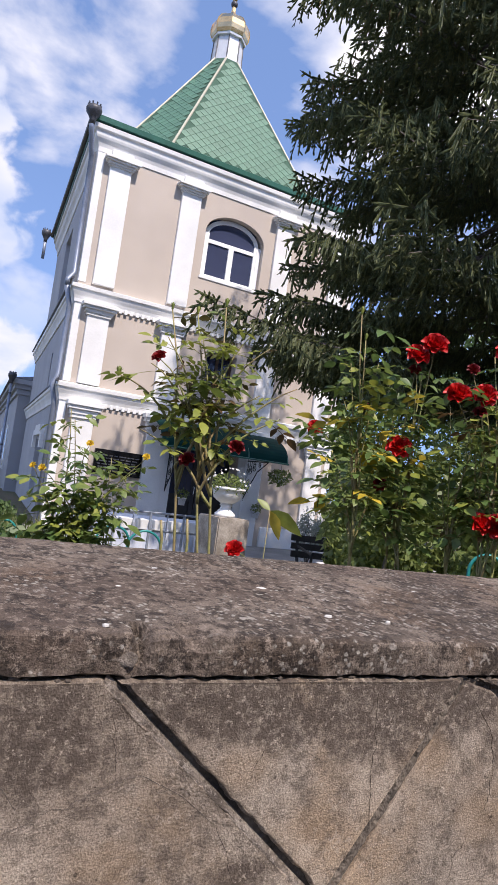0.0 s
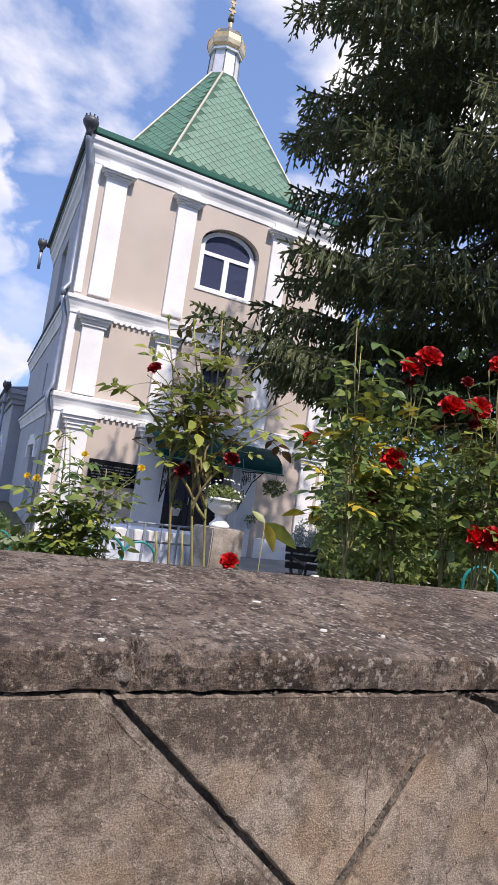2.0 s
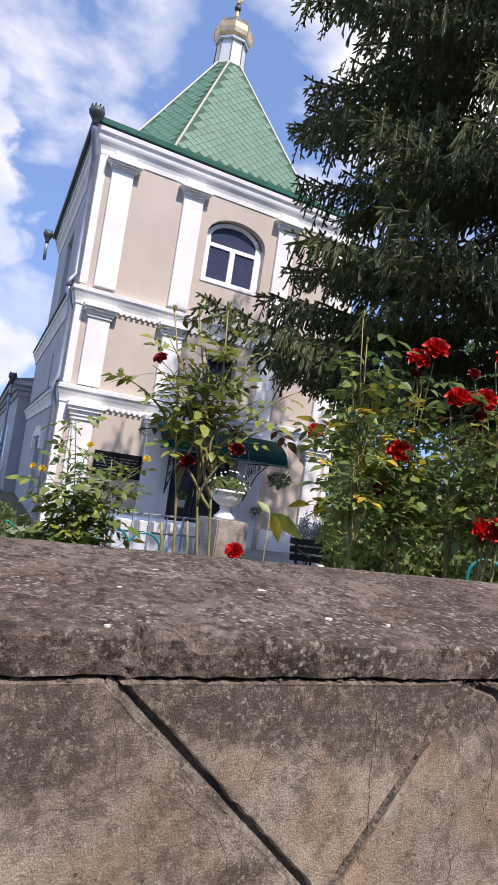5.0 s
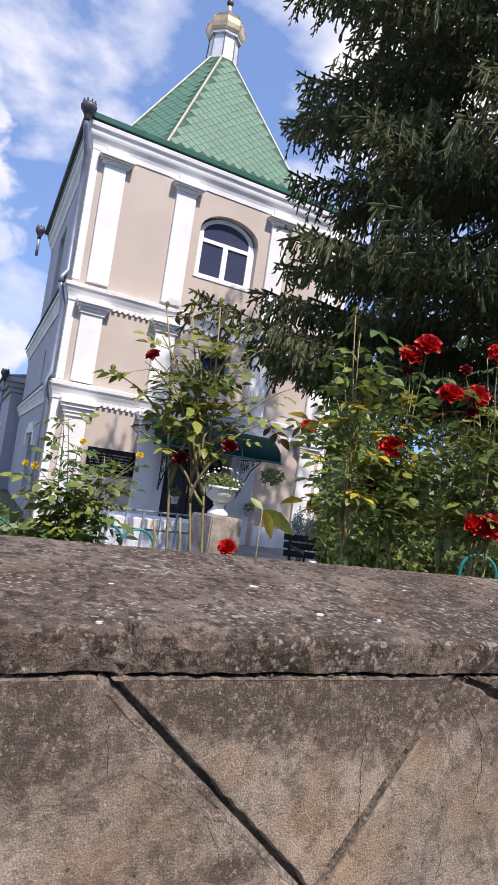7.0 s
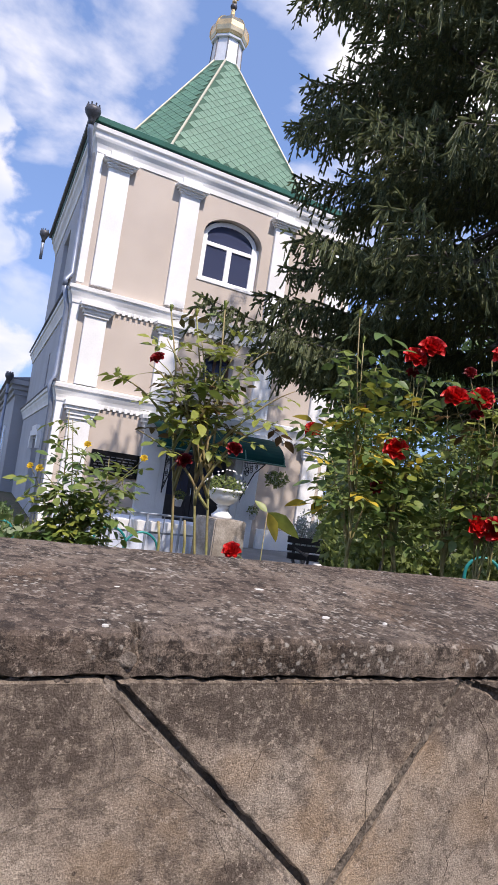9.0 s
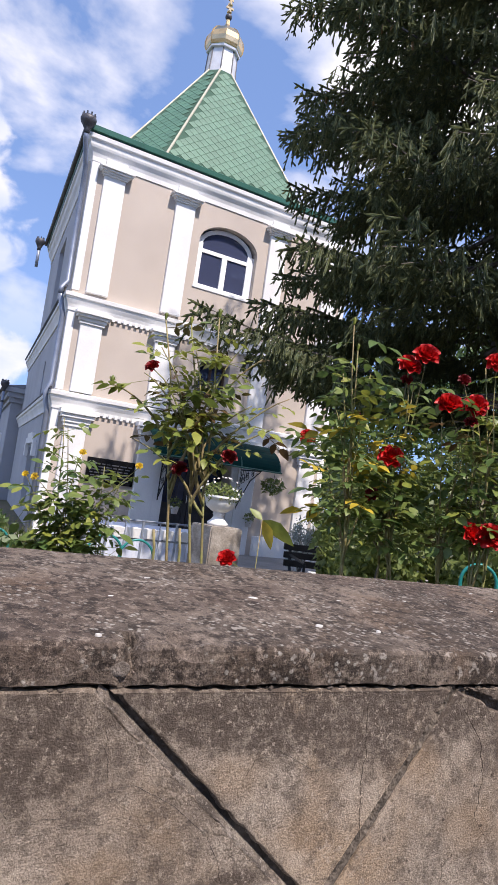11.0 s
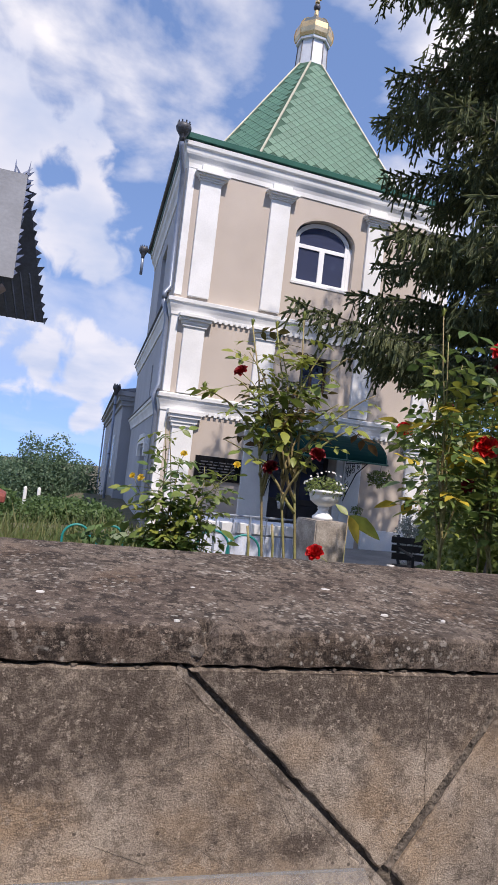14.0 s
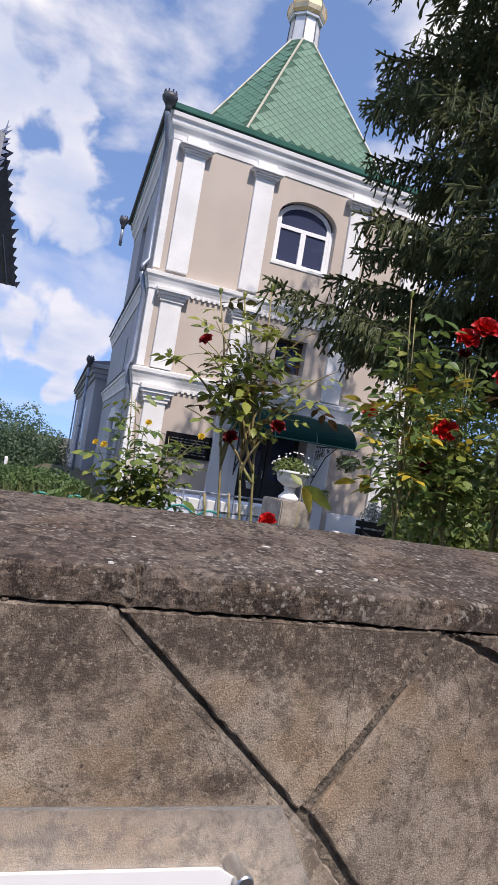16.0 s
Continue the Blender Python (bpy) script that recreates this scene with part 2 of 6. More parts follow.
# ---- bell tower ----
X0, X1, DEPTH, LOW_DEPTH = 0.30, 6.58, 7.6, 10.2
SKEW = 0.10      # the side walls are not quite square to the front
XC = (X0 + X1) / 2
tower = thing("bell_tower", (XC, 0, 0), "beige and white three-storey church bell tower with green tiled roof", "tower")


def wall_with_holes(bm, x0, x1, z0, z1, y0, y1, holes):
    """A wall slab along x with through openings (x0, x1, z0, z1, arch rise)."""
    xs = sorted({x0, x1, *[h[0] for h in holes], *[h[1] for h in holes]})
    zs = sorted({z0, z1, *[h[2] for h in holes], *[h[3] for h in holes]})
    for a, b in zip(xs, xs[1:]):
        for c, d in zip(zs, zs[1:]):
            mx, mz = (a + b) / 2, (c + d) / 2
            if not any(h[0] < mx < h[1] and h[2] < mz < h[3] for h in holes):
                box(bm, a, b, y0, y1, c, d)
    bmesh.ops.remove_doubles(bm, verts=bm.verts, dist=1e-5)
    seen = {}
    for f in bm.faces:
        seen.setdefault(tuple(round(q, 4) for q in f.calc_center_median()), []).append(f)
    bmesh.ops.delete(bm, geom=[f for fs in seen.values() if len(fs) > 1 for f in fs], context="FACES")
    for h in holes:
        if h[4]:     # segmental head: spandrels fill the corners of the opening
            n, w, r = 14, (h[1] - h[0]) / 2, h[4]
            arc = [(h[0] + w - w * math.cos(math.pi * i / n), h[3] - r + r * math.sin(math.pi * i / n)) for i in range(n + 1)]
            for (xa, za), (xb, zb) in zip(arc, arc[1:]):
                ring_loft(bm, [[(xa, y, za), (xb, y, zb), (xb, y, h[3]), (xa, y, h[3])] for y in (y0, y1)])
    bmesh.ops.remove_doubles(bm, verts=bm.verts, dist=1e-5)


WT = 0.45
WIN = (2.72, 4.12, 5.52, 6.92, 0.42)
MID = (3.15, 3.85, 3.25, 3.98, 0.0)
DOOR = (2.72, 4.22, 0.0, 2.0, 0.0)
NICHE_L, NICHE_R = (1.06, 2.02, 0.45, 2.10), (5.05, 5.86, 0.45, 2.10)
bm = bmesh.new(); wall_with_holes(bm, X0, X1, 0, 2.60, 0, WT, [DOOR]); w1 = part("wall", bm, BEIGE, tower, "beige stucco wall of the ground storey")
bm = bmesh.new(); wall_with_holes(bm, X0, X1, 2.60, 4.55, 0, WT, [MID]); w2 = part("wall", bm, BEIGE, tower)
bm = bmesh.new(); wall_with_holes(bm, X0, X1, 4.55, 7.55, 0, WT, [WIN]); w3 = part("wall", bm, BEIGE, tower)


def skew_box(bm, x0, x1, y0, y1, z0, z1):
    for v in box(bm, x0, x1, y0, y1, z0, z1):
        v.co.x += SKEW * v.co.y


def slab_with_holes_y(bm, x0, x1, y0, y1, z0, z1, holes):
    """A side wall along y with blind recesses (y0, y1, z0, z1) cut 0.12 deep into its outer face."""
    ys = sorted({y0, y1, *[h[0] for h in holes], *[h[1] for h in holes]})
    zs = sorted({z0, z1, *[h[2] for h in holes], *[h[3] for h in holes]})
    for a, b in zip(ys, ys[1:]):
        for c, d in zip(zs, zs[1:]):
            deep = any(h[0] < (a + b) / 2 < h[1] and h[2] < (c + d) / 2 < h[3] for h in holes)
            skew_box(bm, x0 + (0.12 if deep else 0), x1, a, b, c, d)
    bmesh.ops.remove_doubles(bm, verts=bm.verts, dist=1e-5)
    seen = {}
    for f in bm.faces:
        seen.setdefault(tuple(round(q, 4) for q in f.calc_center_median()), []).append(f)
    bmesh.ops.delete(bm, geom=[f for fs in seen.values() if len(fs) > 1 for f in fs], context="FACES")


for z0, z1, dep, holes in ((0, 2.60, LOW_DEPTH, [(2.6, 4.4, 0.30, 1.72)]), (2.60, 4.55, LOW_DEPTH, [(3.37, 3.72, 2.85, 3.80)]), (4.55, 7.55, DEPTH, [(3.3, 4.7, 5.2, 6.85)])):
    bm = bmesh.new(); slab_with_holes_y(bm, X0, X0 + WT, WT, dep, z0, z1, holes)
    part("wall", bm, SHADEGREY, tower, "pale grey side wall with shade in its colour")
    bm = bmesh.new(); skew_box(bm, X1 - WT, X1, WT, dep, z0, z1); part("wall", bm, SHADEGREY, tower)
    bm = bmesh.new(); skew_box(bm, X0 + WT, X1 - WT, dep - WT, dep, z0, z1); part("wall", bm, SHADEGREY, tower)
    # unseen slab and partition, added to back the panes with that blue
    bm = bmesh.new(); skew_box(bm, X0 + WT, X1 - WT, WT, dep - WT, z1 - 0.25, z1 - 0.05); part("floor_slab", bm, BLUEROOM, tower)
    bm = bmesh.new(); skew_box(bm, X0 + WT, X1 - WT, 1.6, 1.7, z0, z1 - 0.25); part("partition", bm, BLUEROOM, tower)
# hood moulding over the side niche
bm = bmesh.new()
for ya, yb, za, zb in ((2.25, 2.60, 1.50, 1.80), (4.45, 4.80, 1.50, 1.80), (2.40, 4.65, 1.80, 1.93), (2.85, 4.20, 1.93, 2.04)):
    skew_box(bm, X0 - 0.08, X0 + 0.02, ya, yb, za, zb)
part("hood_mould", bm, WHITE, tower)

PIL = [(0.55, 0.98), (2.08, 2.51), (4.37, 4.80), (5.90, 6.33)]
for x0, x1 in PIL:
    xm, hw = (x0 + x1) / 2, (x1 - x0) / 2
    for z0, z1, zc in ((0.0, 2.13, 2.46), (2.80, 4.12, 4.36), (4.74, 7.08, 7.40)):
        bm = bmesh.new(); box(bm, x0, x1, -0.07, 0.02, z0, z1 + 0.02)
        if z0 > 4: box(bm, x0, x1, -0.07, 0.02, 7.20, 7.42)
        bevel(bm, 0.008, 1)
        pil = part("pilaster", bm, WHITE, tower, "white limewashed pilaster")
        bm = bmesh.new()      # capital: stepped slabs with a small cove
        top = 7.24 if z0 > 4 else zc
        hgt = top - z1
        for f0, f1, o in ((0.0, 0.22, 0.03), (0.22, 0.5, 0.055), (0.5, 0.72, 0.10), (0.72, 1.0, 0.135)):
            box(bm, x0 - o, x1 + o, -0.07 - o, 0.015, z1 + hgt * f0 + 0.0005, z1 + hgt * f1)
        bevel(bm, 0.006, 1)
        part("capital", bm, WHITE, pil)
# white corner strips of the front
for x0, x1 in ((X0 - 0.012, X0 + 0.13), (X1 - 0.13, X1 + 0.012)):
    for z0, z1 in ((0.0, 2.48), (2.80, 4.36), (4.74, 7.45)):
        bm = bmesh.new(); box(bm, x0, x1, -0.012, 0.1, z0, z1); part("corner_strip", bm, WHITE, tower)


def around(d):
    return [(X0 + SKEW * d, d, -1, 0), (X0, 0, -1, -1), (X1, 0, 1, -1), (X1 + SKEW * d, d, 1, 0)]


def course(name, prof, label, material=WHITE, d=LOW_DEPTH):
    bm = bmesh.new(); sweep_profile(bm, around(d), prof); return part(name, bm, material, tower, label)


# the courses between the storeys, stepped and coved
course("string_course", [(-0.05, 2.43), (0.03, 2.43), (0.036, 2.49), (0.055, 2.55), (0.09, 2.62), (0.1, 2.67), (0.13, 2.685), (0.135, 2.75), (0.02, 2.785), (-0.05, 2.79)], "white moulded string course")
course("string_course", [(-0.05, 4.33), (0.03, 4.33), (0.036, 4.39), (0.055, 4.45), (0.09, 4.52), (0.1, 4.57), (0.13, 4.585), (0.135, 4.65), (0.02, 4.685), (-0.05, 4.69)], "white moulded string course")
course("cornice", [(-0.05, 7.31), (0.02, 7.31), (0.026, 7.4), (0.05, 7.47), (0.1, 7.54), (0.115, 7.58), (0.125, 7.66), (0.165, 7.69), (0.175, 7.77), (-0.05, 7.79)], "white moulded main cornice", WHITE, DEPTH)
course("fascia", [(-0.05, 7.792), (0.188, 7.792), (0.203, 7.81), (0.21, 7.91), (0.195, 7.92), (-0.05, 7.97)], "dark green metal eave edge", GREENTRIM, DEPTH)
for x0, x1, z in ((1.12, 1.94, 4.30), (2.65, 4.23, 4.30), (4.94, 5.76, 4.30), (1.12, 1.94, 2.40), (4.94, 5.76, 2.40), (0.42, 1.10, 4.30)):
    n = int((x1 - x0) / 0.115)
    for i in range(n):
        xa = x0 + (i + 0.2) * (x1 - x0) / n
        bm = bmesh.new(); box(bm, xa, xa + 0.06, -0.05, 0.01, z, z + 0.075); part("dentil", bm, WHITE, tower)
bm = bmesh.new()
ring_loft(bm, [[(X0 - 0.18, -0.18, 7.915), (X1 + 0.18, -0.18, 7.915), (X1 + 0.18 + SKEW * DEPTH, DEPTH, 7.915), (X0 - 0.18 + SKEW * DEPTH, DEPTH, 7.915)], [(X0 + 0.9, 0.5, 8.22), (X1 - 0.9, 0.5, 8.22), (X1 - 0.6, 5.6, 8.22), (X0 + 1.2, 5.6, 8.22)]])
part("roof_skirt", bm, GREENTRIM, tower, "low green metal roof skirt")
bm = bmesh.new(); skew_box(bm, X0 + WT, X1 - WT, DEPTH - 0.1, LOW_DEPTH, 4.45, 4.60); part("roof_deck", bm, GREENTRIM, tower)

# gutter and flashings along the shaded side
for z, o, dep in ((7.88, 0.24, DEPTH), (4.715, 0.15, LOW_DEPTH), (2.78, 0.13, LOW_DEPTH)):
    bm = bmesh.new(); tube(bm, [(X0 - o, -0.20, z), (X0 - o + SKEW * dep, dep, z)], 0.05 if z > 7 else 0.028, 8); part("gutter", bm, LEAD, tower, "dark metal gutter")

# eight-sided roof
RC = Vector((3.610, 2.601, 0))
BASE_Z, TOP_Z = 8.278, 11.804
base8 = [(-1.72, -2.07), (1.72, -2.07), (2.67, -0.93), (2.67, 0.93), (1.72, 2.07), (-1.72, 2.07), (-2.67, 0.93), (-2.67, -0.93)]
top8 = [(0.40 * math.cos(radians(-112.5 + 45 * i)), 0.40 * math.sin(radians(-112.5 + 45 * i))) for i in range(8)]
lower = [RC + Vector((x, y, BASE_Z)) for x, y in base8]
upper = [RC + Vector((x, y, TOP_Z)) for x, y in top8]
bm = bmesh.new(); ring_loft(bm, [lower, upper])
roof = part("roof", bm, UNDERLAY, tower, "steep green diamond-tiled tower roof")
for a, b in zip(lower, upper):
    bm = bmesh.new(); tube(bm, [a, b], 0.028, 6); part("ridge_cap", bm, CREAM, roof, "cream metal hip strip")

# drum, gilded dome, ball and cross
bm = bmesh.new(); lathe(bm, [(0.41, TOP_Z - 0.1), (0.398, TOP_Z - 0.06), (0.372, 12.42), (0.435, 12.44), (0.445, 12.50)], RC, 8, turn=radians(22.5))
drum = part("drum", bm, SILVER, tower, "pale eight-sided metal drum")
for i in range(8):
    a = radians(22.5 + 45 * i)
    bm = bmesh.new(); tube(bm, [RC + Vector((0.40 * math.cos(a), 0.40 * math.sin(a), TOP_Z - 0.06)), RC + Vector((0.375 * math.cos(a), 0.375 * math.sin(a), 12.42))], 0.016, 6)
    part("seam", bm, LEAD, drum)
bm = bmesh.new(); lathe(bm, [(0.40, 12.46), (0.455, 12.50), (0.49, 12.58), (0.50, 12.70), (0.47, 12.86), (0.38, 13.00), (0.25, 13.10), (0.12, 13.17), (0.065, 13.27), (0.05, 13.42)], RC, 8, turn=radians(22.5))
bmesh.ops.bevel(bm, geom=[e for e in bm.edges if abs((e.verts[0].co - e.verts[1].co).normalized().z) > 0.3], offset=0.012, segments=2, affect="EDGES")
dome = part("dome", bm, GOLD, tower, "gilded ribbed onion dome")
for i in range(8):
    a = radians(22.5 + 45 * i)
    bm = bmesh.new(); tube(bm, [RC + Vector((r * math.cos(a), r * math.sin(a), z)) for r, z in ((0.46, 12.50), (0.495, 12.58), (0.505, 12.70), (0.475, 12.86), (0.385, 13.00), (0.25, 13.105))], 0.012, 5)
    part("rib", bm, GOLD, dome)
bm = bmesh.new(); bmesh.ops.create_uvsphere(bm, u_segments=16, v_segments=10, radius=0.09, matrix=Matrix.Translation(RC + Vector((0, 0, 13.50)))); part("ball", bm, LEAD, tower, "", True)
bm = bmesh.new()
box(bm, RC.x - 0.03, RC.x + 0.03, RC.y - 0.02, RC.y + 0.02, 13.57, 15.0)
for z, w in ((13.72, 0.10), (13.95, 0.07), (14.30, 0.33), (14.68, 0.18)):
    box(bm, RC.x - w, RC.x + w, RC.y - 0.016, RC.y + 0.016, z, z + 0.06)
for z in (13.64, 13.84, 14.08):
    lathe(bm, [(0.02, z - 0.05), (0.062, z - 0.02), (0.062, z + 0.02), (0.02, z + 0.05)], RC, 10)
part("cross", bm, GOLD, tower, "gilded orthodox cross")

# ---- parapet wall by the lane ----
def concrete(name, base, pale, dark, warm, pit=260.0, relief=0.5, spots=0.0, stain=0.8, fleck=0.0, crusts=(), rusts=()):
    """Weathered render: pale ground, blotches of dark crust and rusty warmth, sand grain, pits, lichen spots."""
    m = bpy.data.materials.new(name)
    m.use_nodes = True
    n, l = m.node_tree.nodes, m.node_tree.links
    b = n["Principled BSDF"]
    b.inputs["Roughness"].default_value = 0.92
    b.inputs["Specular IOR Level"].default_value = 0.25
    tc = n.new("ShaderNodeTexCoord")

    def noise_tex(scale, detail=6.0, rough=0.6, dist=0.0):
        t = n.new("ShaderNodeTexNoise")
        for k, v in (("Scale", scale), ("Detail", detail), ("Roughness", rough), ("Distortion", dist)):
            t.inputs[k].default_value = v
        l.new(tc.outputs["Object"], t.inputs["Vector"])
        return t.outputs["Fac"]

    def ramp(fac, lo, hi):
        r = n.new("ShaderNodeMapRange")
        r.interpolation_type = "SMOOTHSTEP"
        r.inputs["From Min"].default_value, r.inputs["From Max"].default_value = lo, hi
        l.new(fac, r.inputs["Value"])
        return r.outputs[0]

    def mixed(fac, a, c):
        x = n.new("ShaderNodeMix"); x.data_type = "RGBA"
        l.new(fac, x.inputs[0])
        if isinstance(a, tuple):
            x.inputs[6].default_value = (*a, 1)
        else:
            l.new(a, x.inputs[6])
        if isinstance(c, tuple):
            x.inputs[7].default_value = (*c, 1)
        else:
            l.new(c, x.inputs[7])
        return x.outputs[2]

    def times(fac, k):
        x = n.new("ShaderNodeMath"); x.operation = "MULTIPLY"
        l.new(fac, x.inputs[0])
        if isinstance(k, float):
            x.inputs[1].default_value = k
        else:
            l.new(k, x.inputs[1])
        return x.outputs[0]

    col = mixed(ramp(noise_tex(5.0), 0.40, 0.62), base, pale)
    col = mixed(times(ramp(noise_tex(6.0, 4.0, 0.5, 0.6), 0.50, 0.70), 0.7), col, warm)
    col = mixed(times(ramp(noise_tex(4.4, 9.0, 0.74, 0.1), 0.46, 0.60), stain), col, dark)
    col = mixed(times(ramp(noise_tex(48.0, 8.0, 0.80), 0.47, 0.58), min(0.9, 0.35 + 0.4 * fleck)), col, dark)
    col = mixed(times(ramp(noise_tex(105.0, 6.0, 0.80), 0.52, 0.61), min(0.9, 0.25 + 0.45 * fleck)), col, pale)
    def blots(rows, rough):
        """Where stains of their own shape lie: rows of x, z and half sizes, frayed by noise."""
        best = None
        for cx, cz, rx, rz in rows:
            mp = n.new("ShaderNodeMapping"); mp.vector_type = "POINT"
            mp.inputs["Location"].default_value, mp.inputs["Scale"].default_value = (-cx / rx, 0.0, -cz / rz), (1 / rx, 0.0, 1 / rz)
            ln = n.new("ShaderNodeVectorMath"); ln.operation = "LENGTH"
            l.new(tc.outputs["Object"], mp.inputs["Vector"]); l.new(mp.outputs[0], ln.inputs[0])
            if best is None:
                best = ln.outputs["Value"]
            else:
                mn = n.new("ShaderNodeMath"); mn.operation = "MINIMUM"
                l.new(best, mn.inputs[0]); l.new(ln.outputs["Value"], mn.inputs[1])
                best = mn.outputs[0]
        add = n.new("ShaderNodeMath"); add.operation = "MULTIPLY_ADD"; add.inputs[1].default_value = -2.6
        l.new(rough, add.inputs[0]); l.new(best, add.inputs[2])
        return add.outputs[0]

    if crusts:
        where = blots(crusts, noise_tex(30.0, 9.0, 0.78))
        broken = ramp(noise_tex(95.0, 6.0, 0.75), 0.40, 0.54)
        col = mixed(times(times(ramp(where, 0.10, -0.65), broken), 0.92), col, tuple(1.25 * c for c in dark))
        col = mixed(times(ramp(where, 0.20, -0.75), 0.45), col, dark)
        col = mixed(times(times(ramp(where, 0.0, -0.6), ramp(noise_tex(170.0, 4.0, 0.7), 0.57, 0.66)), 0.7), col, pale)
    if rusts:
        col = mixed(times(ramp(blots(rusts, noise_tex(22.0, 4.0, 0.6)), 0.0, -1.1), 0.36), col, warm)
    pits = n.new("ShaderNodeTexVoronoi")
    pits.inputs["Scale"].default_value = 75.0
    l.new(tc.outputs["Object"], pits.inputs["Vector"])
    col = mixed(times(times(ramp(pits.outputs["Distance"], 0.17, 0.09), ramp(noise_tex(45.0, 1.0), 0.56, 0.62)), 0.75), col, tuple(0.5 * c for c in dark))
    grain = noise_tex(700.0, 3.0, 0.7)
    col = mixed(times(ramp(grain, 0.42, 0.60), 0.46), col, dark)
    height = times(noise_tex(pit, 4.0, 0.75), 1.0)
    if spots:
        vor = n.new("ShaderNodeTexVoronoi")
        vor.inputs["Scale"].default_value = 120.0
        l.new(tc.outputs["Object"], vor.inputs["Vector"])
        fray = n.new("ShaderNodeMath"); fray.operation = "MULTIPLY_ADD"; fray.inputs[1].default_value = 0.55
        l.new(noise_tex(230.0, 4.0, 0.7), fray.inputs[0]); l.new(vor.outputs["Distance"], fray.inputs[2])
        near = ramp(fray.outputs[0], 0.60, 0.42)
        mask = times(near, ramp(noise_tex(18.0, 5.0, 0.7), 0.46, 0.58))
        col = mixed(times(mask, spots), col, (0.50, 0.47, 0.41))
        pale_scab = times(ramp(noise_tex(85.0, 2.0), 0.60, 0.68), ramp(noise_tex(9.0, 3.0), 0.48, 0.62))
        col = mixed(times(pale_scab, 0.7), col, (0.40, 0.36, 0.31))
    l.new(col, b.inputs["Base Color"])
    bp = n.new("ShaderNodeBump")
    bp.inputs["Strength"].default_value, bp.inputs["Distance"].default_value = relief, 0.004
    l.new(height, bp.inputs["Height"]); l.new(bp.outputs[0], b.inputs["Normal"])
    return m


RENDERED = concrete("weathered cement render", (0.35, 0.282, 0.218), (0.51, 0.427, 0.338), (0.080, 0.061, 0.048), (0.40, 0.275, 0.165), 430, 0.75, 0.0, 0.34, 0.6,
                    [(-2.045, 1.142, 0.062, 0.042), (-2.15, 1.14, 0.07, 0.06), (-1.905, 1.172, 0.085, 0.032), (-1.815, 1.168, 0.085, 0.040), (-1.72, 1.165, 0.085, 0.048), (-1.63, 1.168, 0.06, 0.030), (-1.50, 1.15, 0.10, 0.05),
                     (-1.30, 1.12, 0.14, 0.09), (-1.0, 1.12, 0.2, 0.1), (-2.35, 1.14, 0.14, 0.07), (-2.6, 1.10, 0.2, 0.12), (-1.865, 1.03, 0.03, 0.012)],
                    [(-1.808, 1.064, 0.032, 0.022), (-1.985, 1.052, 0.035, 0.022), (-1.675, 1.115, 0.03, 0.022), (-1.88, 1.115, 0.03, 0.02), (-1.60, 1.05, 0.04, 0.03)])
COPING = concrete("pitted concrete coping", (0.122, 0.090, 0.070), (0.30, 0.240, 0.190), (0.028, 0.021, 0.017), (0.17, 0.108, 0.066), 300, 0.9, 0.6, 0.70, 1.4)
GROOVE = mat("dark crusted joint", (0.17, 0.138, 0.108), 0.95, 0.3, 40, 200, 0.6)

FRONT = -12.120
YAW_W = -0.045          # the wall turns slightly towards the lane, in metres per metre


def wy(x):
    return FRONT + YAW_W * (x + 1.99)


bm = bmesh.new()
ring_loft(bm, [[(x, wy(x) + 0.0075, -0.1), (x, -11.84 + YAW_W * (x + 1.99), -0.1), (x, -11.84 + YAW_W * (x + 1.99), 1.187), (x, wy(x) + 0.0075, 1.187)] for x in (-9, -4, -2, 0, 8)])
parapet = solid("parapet_wall", bm, GROOVE, "weathered brown-grey rendered parapet wall with incised joints", "wall", "structure")


def rough_panel(corners, seed):
    """A plate of render 14 mm thick whose edges are slightly ragged, on the wall's face. corners: (x, z)."""
    rnd = random.Random(seed)
    pts = []
    for (xa, za), (xb, zb) in zip(corners, corners[1:] + corners[:1]):
        n = max(1, int(math.hypot(xb - xa, zb - za) / 0.004))
        n = min(n, 110)
        for i in range(n):
            f = i / n
            x, z = xa + (xb - xa) * f, za + (zb - za) * f
            k = 0.0022 * noise.noise(Vector((x * 60, z * 60, seed))) + 0.0012 * noise.noise(Vector((x * 190, z * 190, seed))) + 0.0006 * (rnd.random() - 0.5)
            pts.append((x + k, z + k))
    cx, cz = sum(p[0] for p in pts) / len(pts), sum(p[1] for p in pts) / len(pts)
    bm = bmesh.new()
    rings = []
    for inset, out in ((0.0, 0.012), (0.0, 0.003), (0.0022, 0.0)):
        ring = []
        for i, (x, z) in enumerate(pts):
            px, pz = pts[i - 1]; qx, qz = pts[(i + 1) % len(pts)]
            tx, tz = qx - px, qz - pz
            q = math.hypot(tx, tz) or 1
            nx, nz = -tz / q, tx / q
            if nx * (cx - x) + nz * (cz - z) < 0:
                nx, nz = -nx, -nz
            x2, z2 = x + nx * inset, z + nz * inset
            ring.append((x2, wy(x2) + out, z2))
        rings.append(ring)
    rows = ring_loft(bm, rings, cap=False)
    bmesh.ops.triangulate(bm, faces=[bm.faces.new(rows[-1])])
    return bm


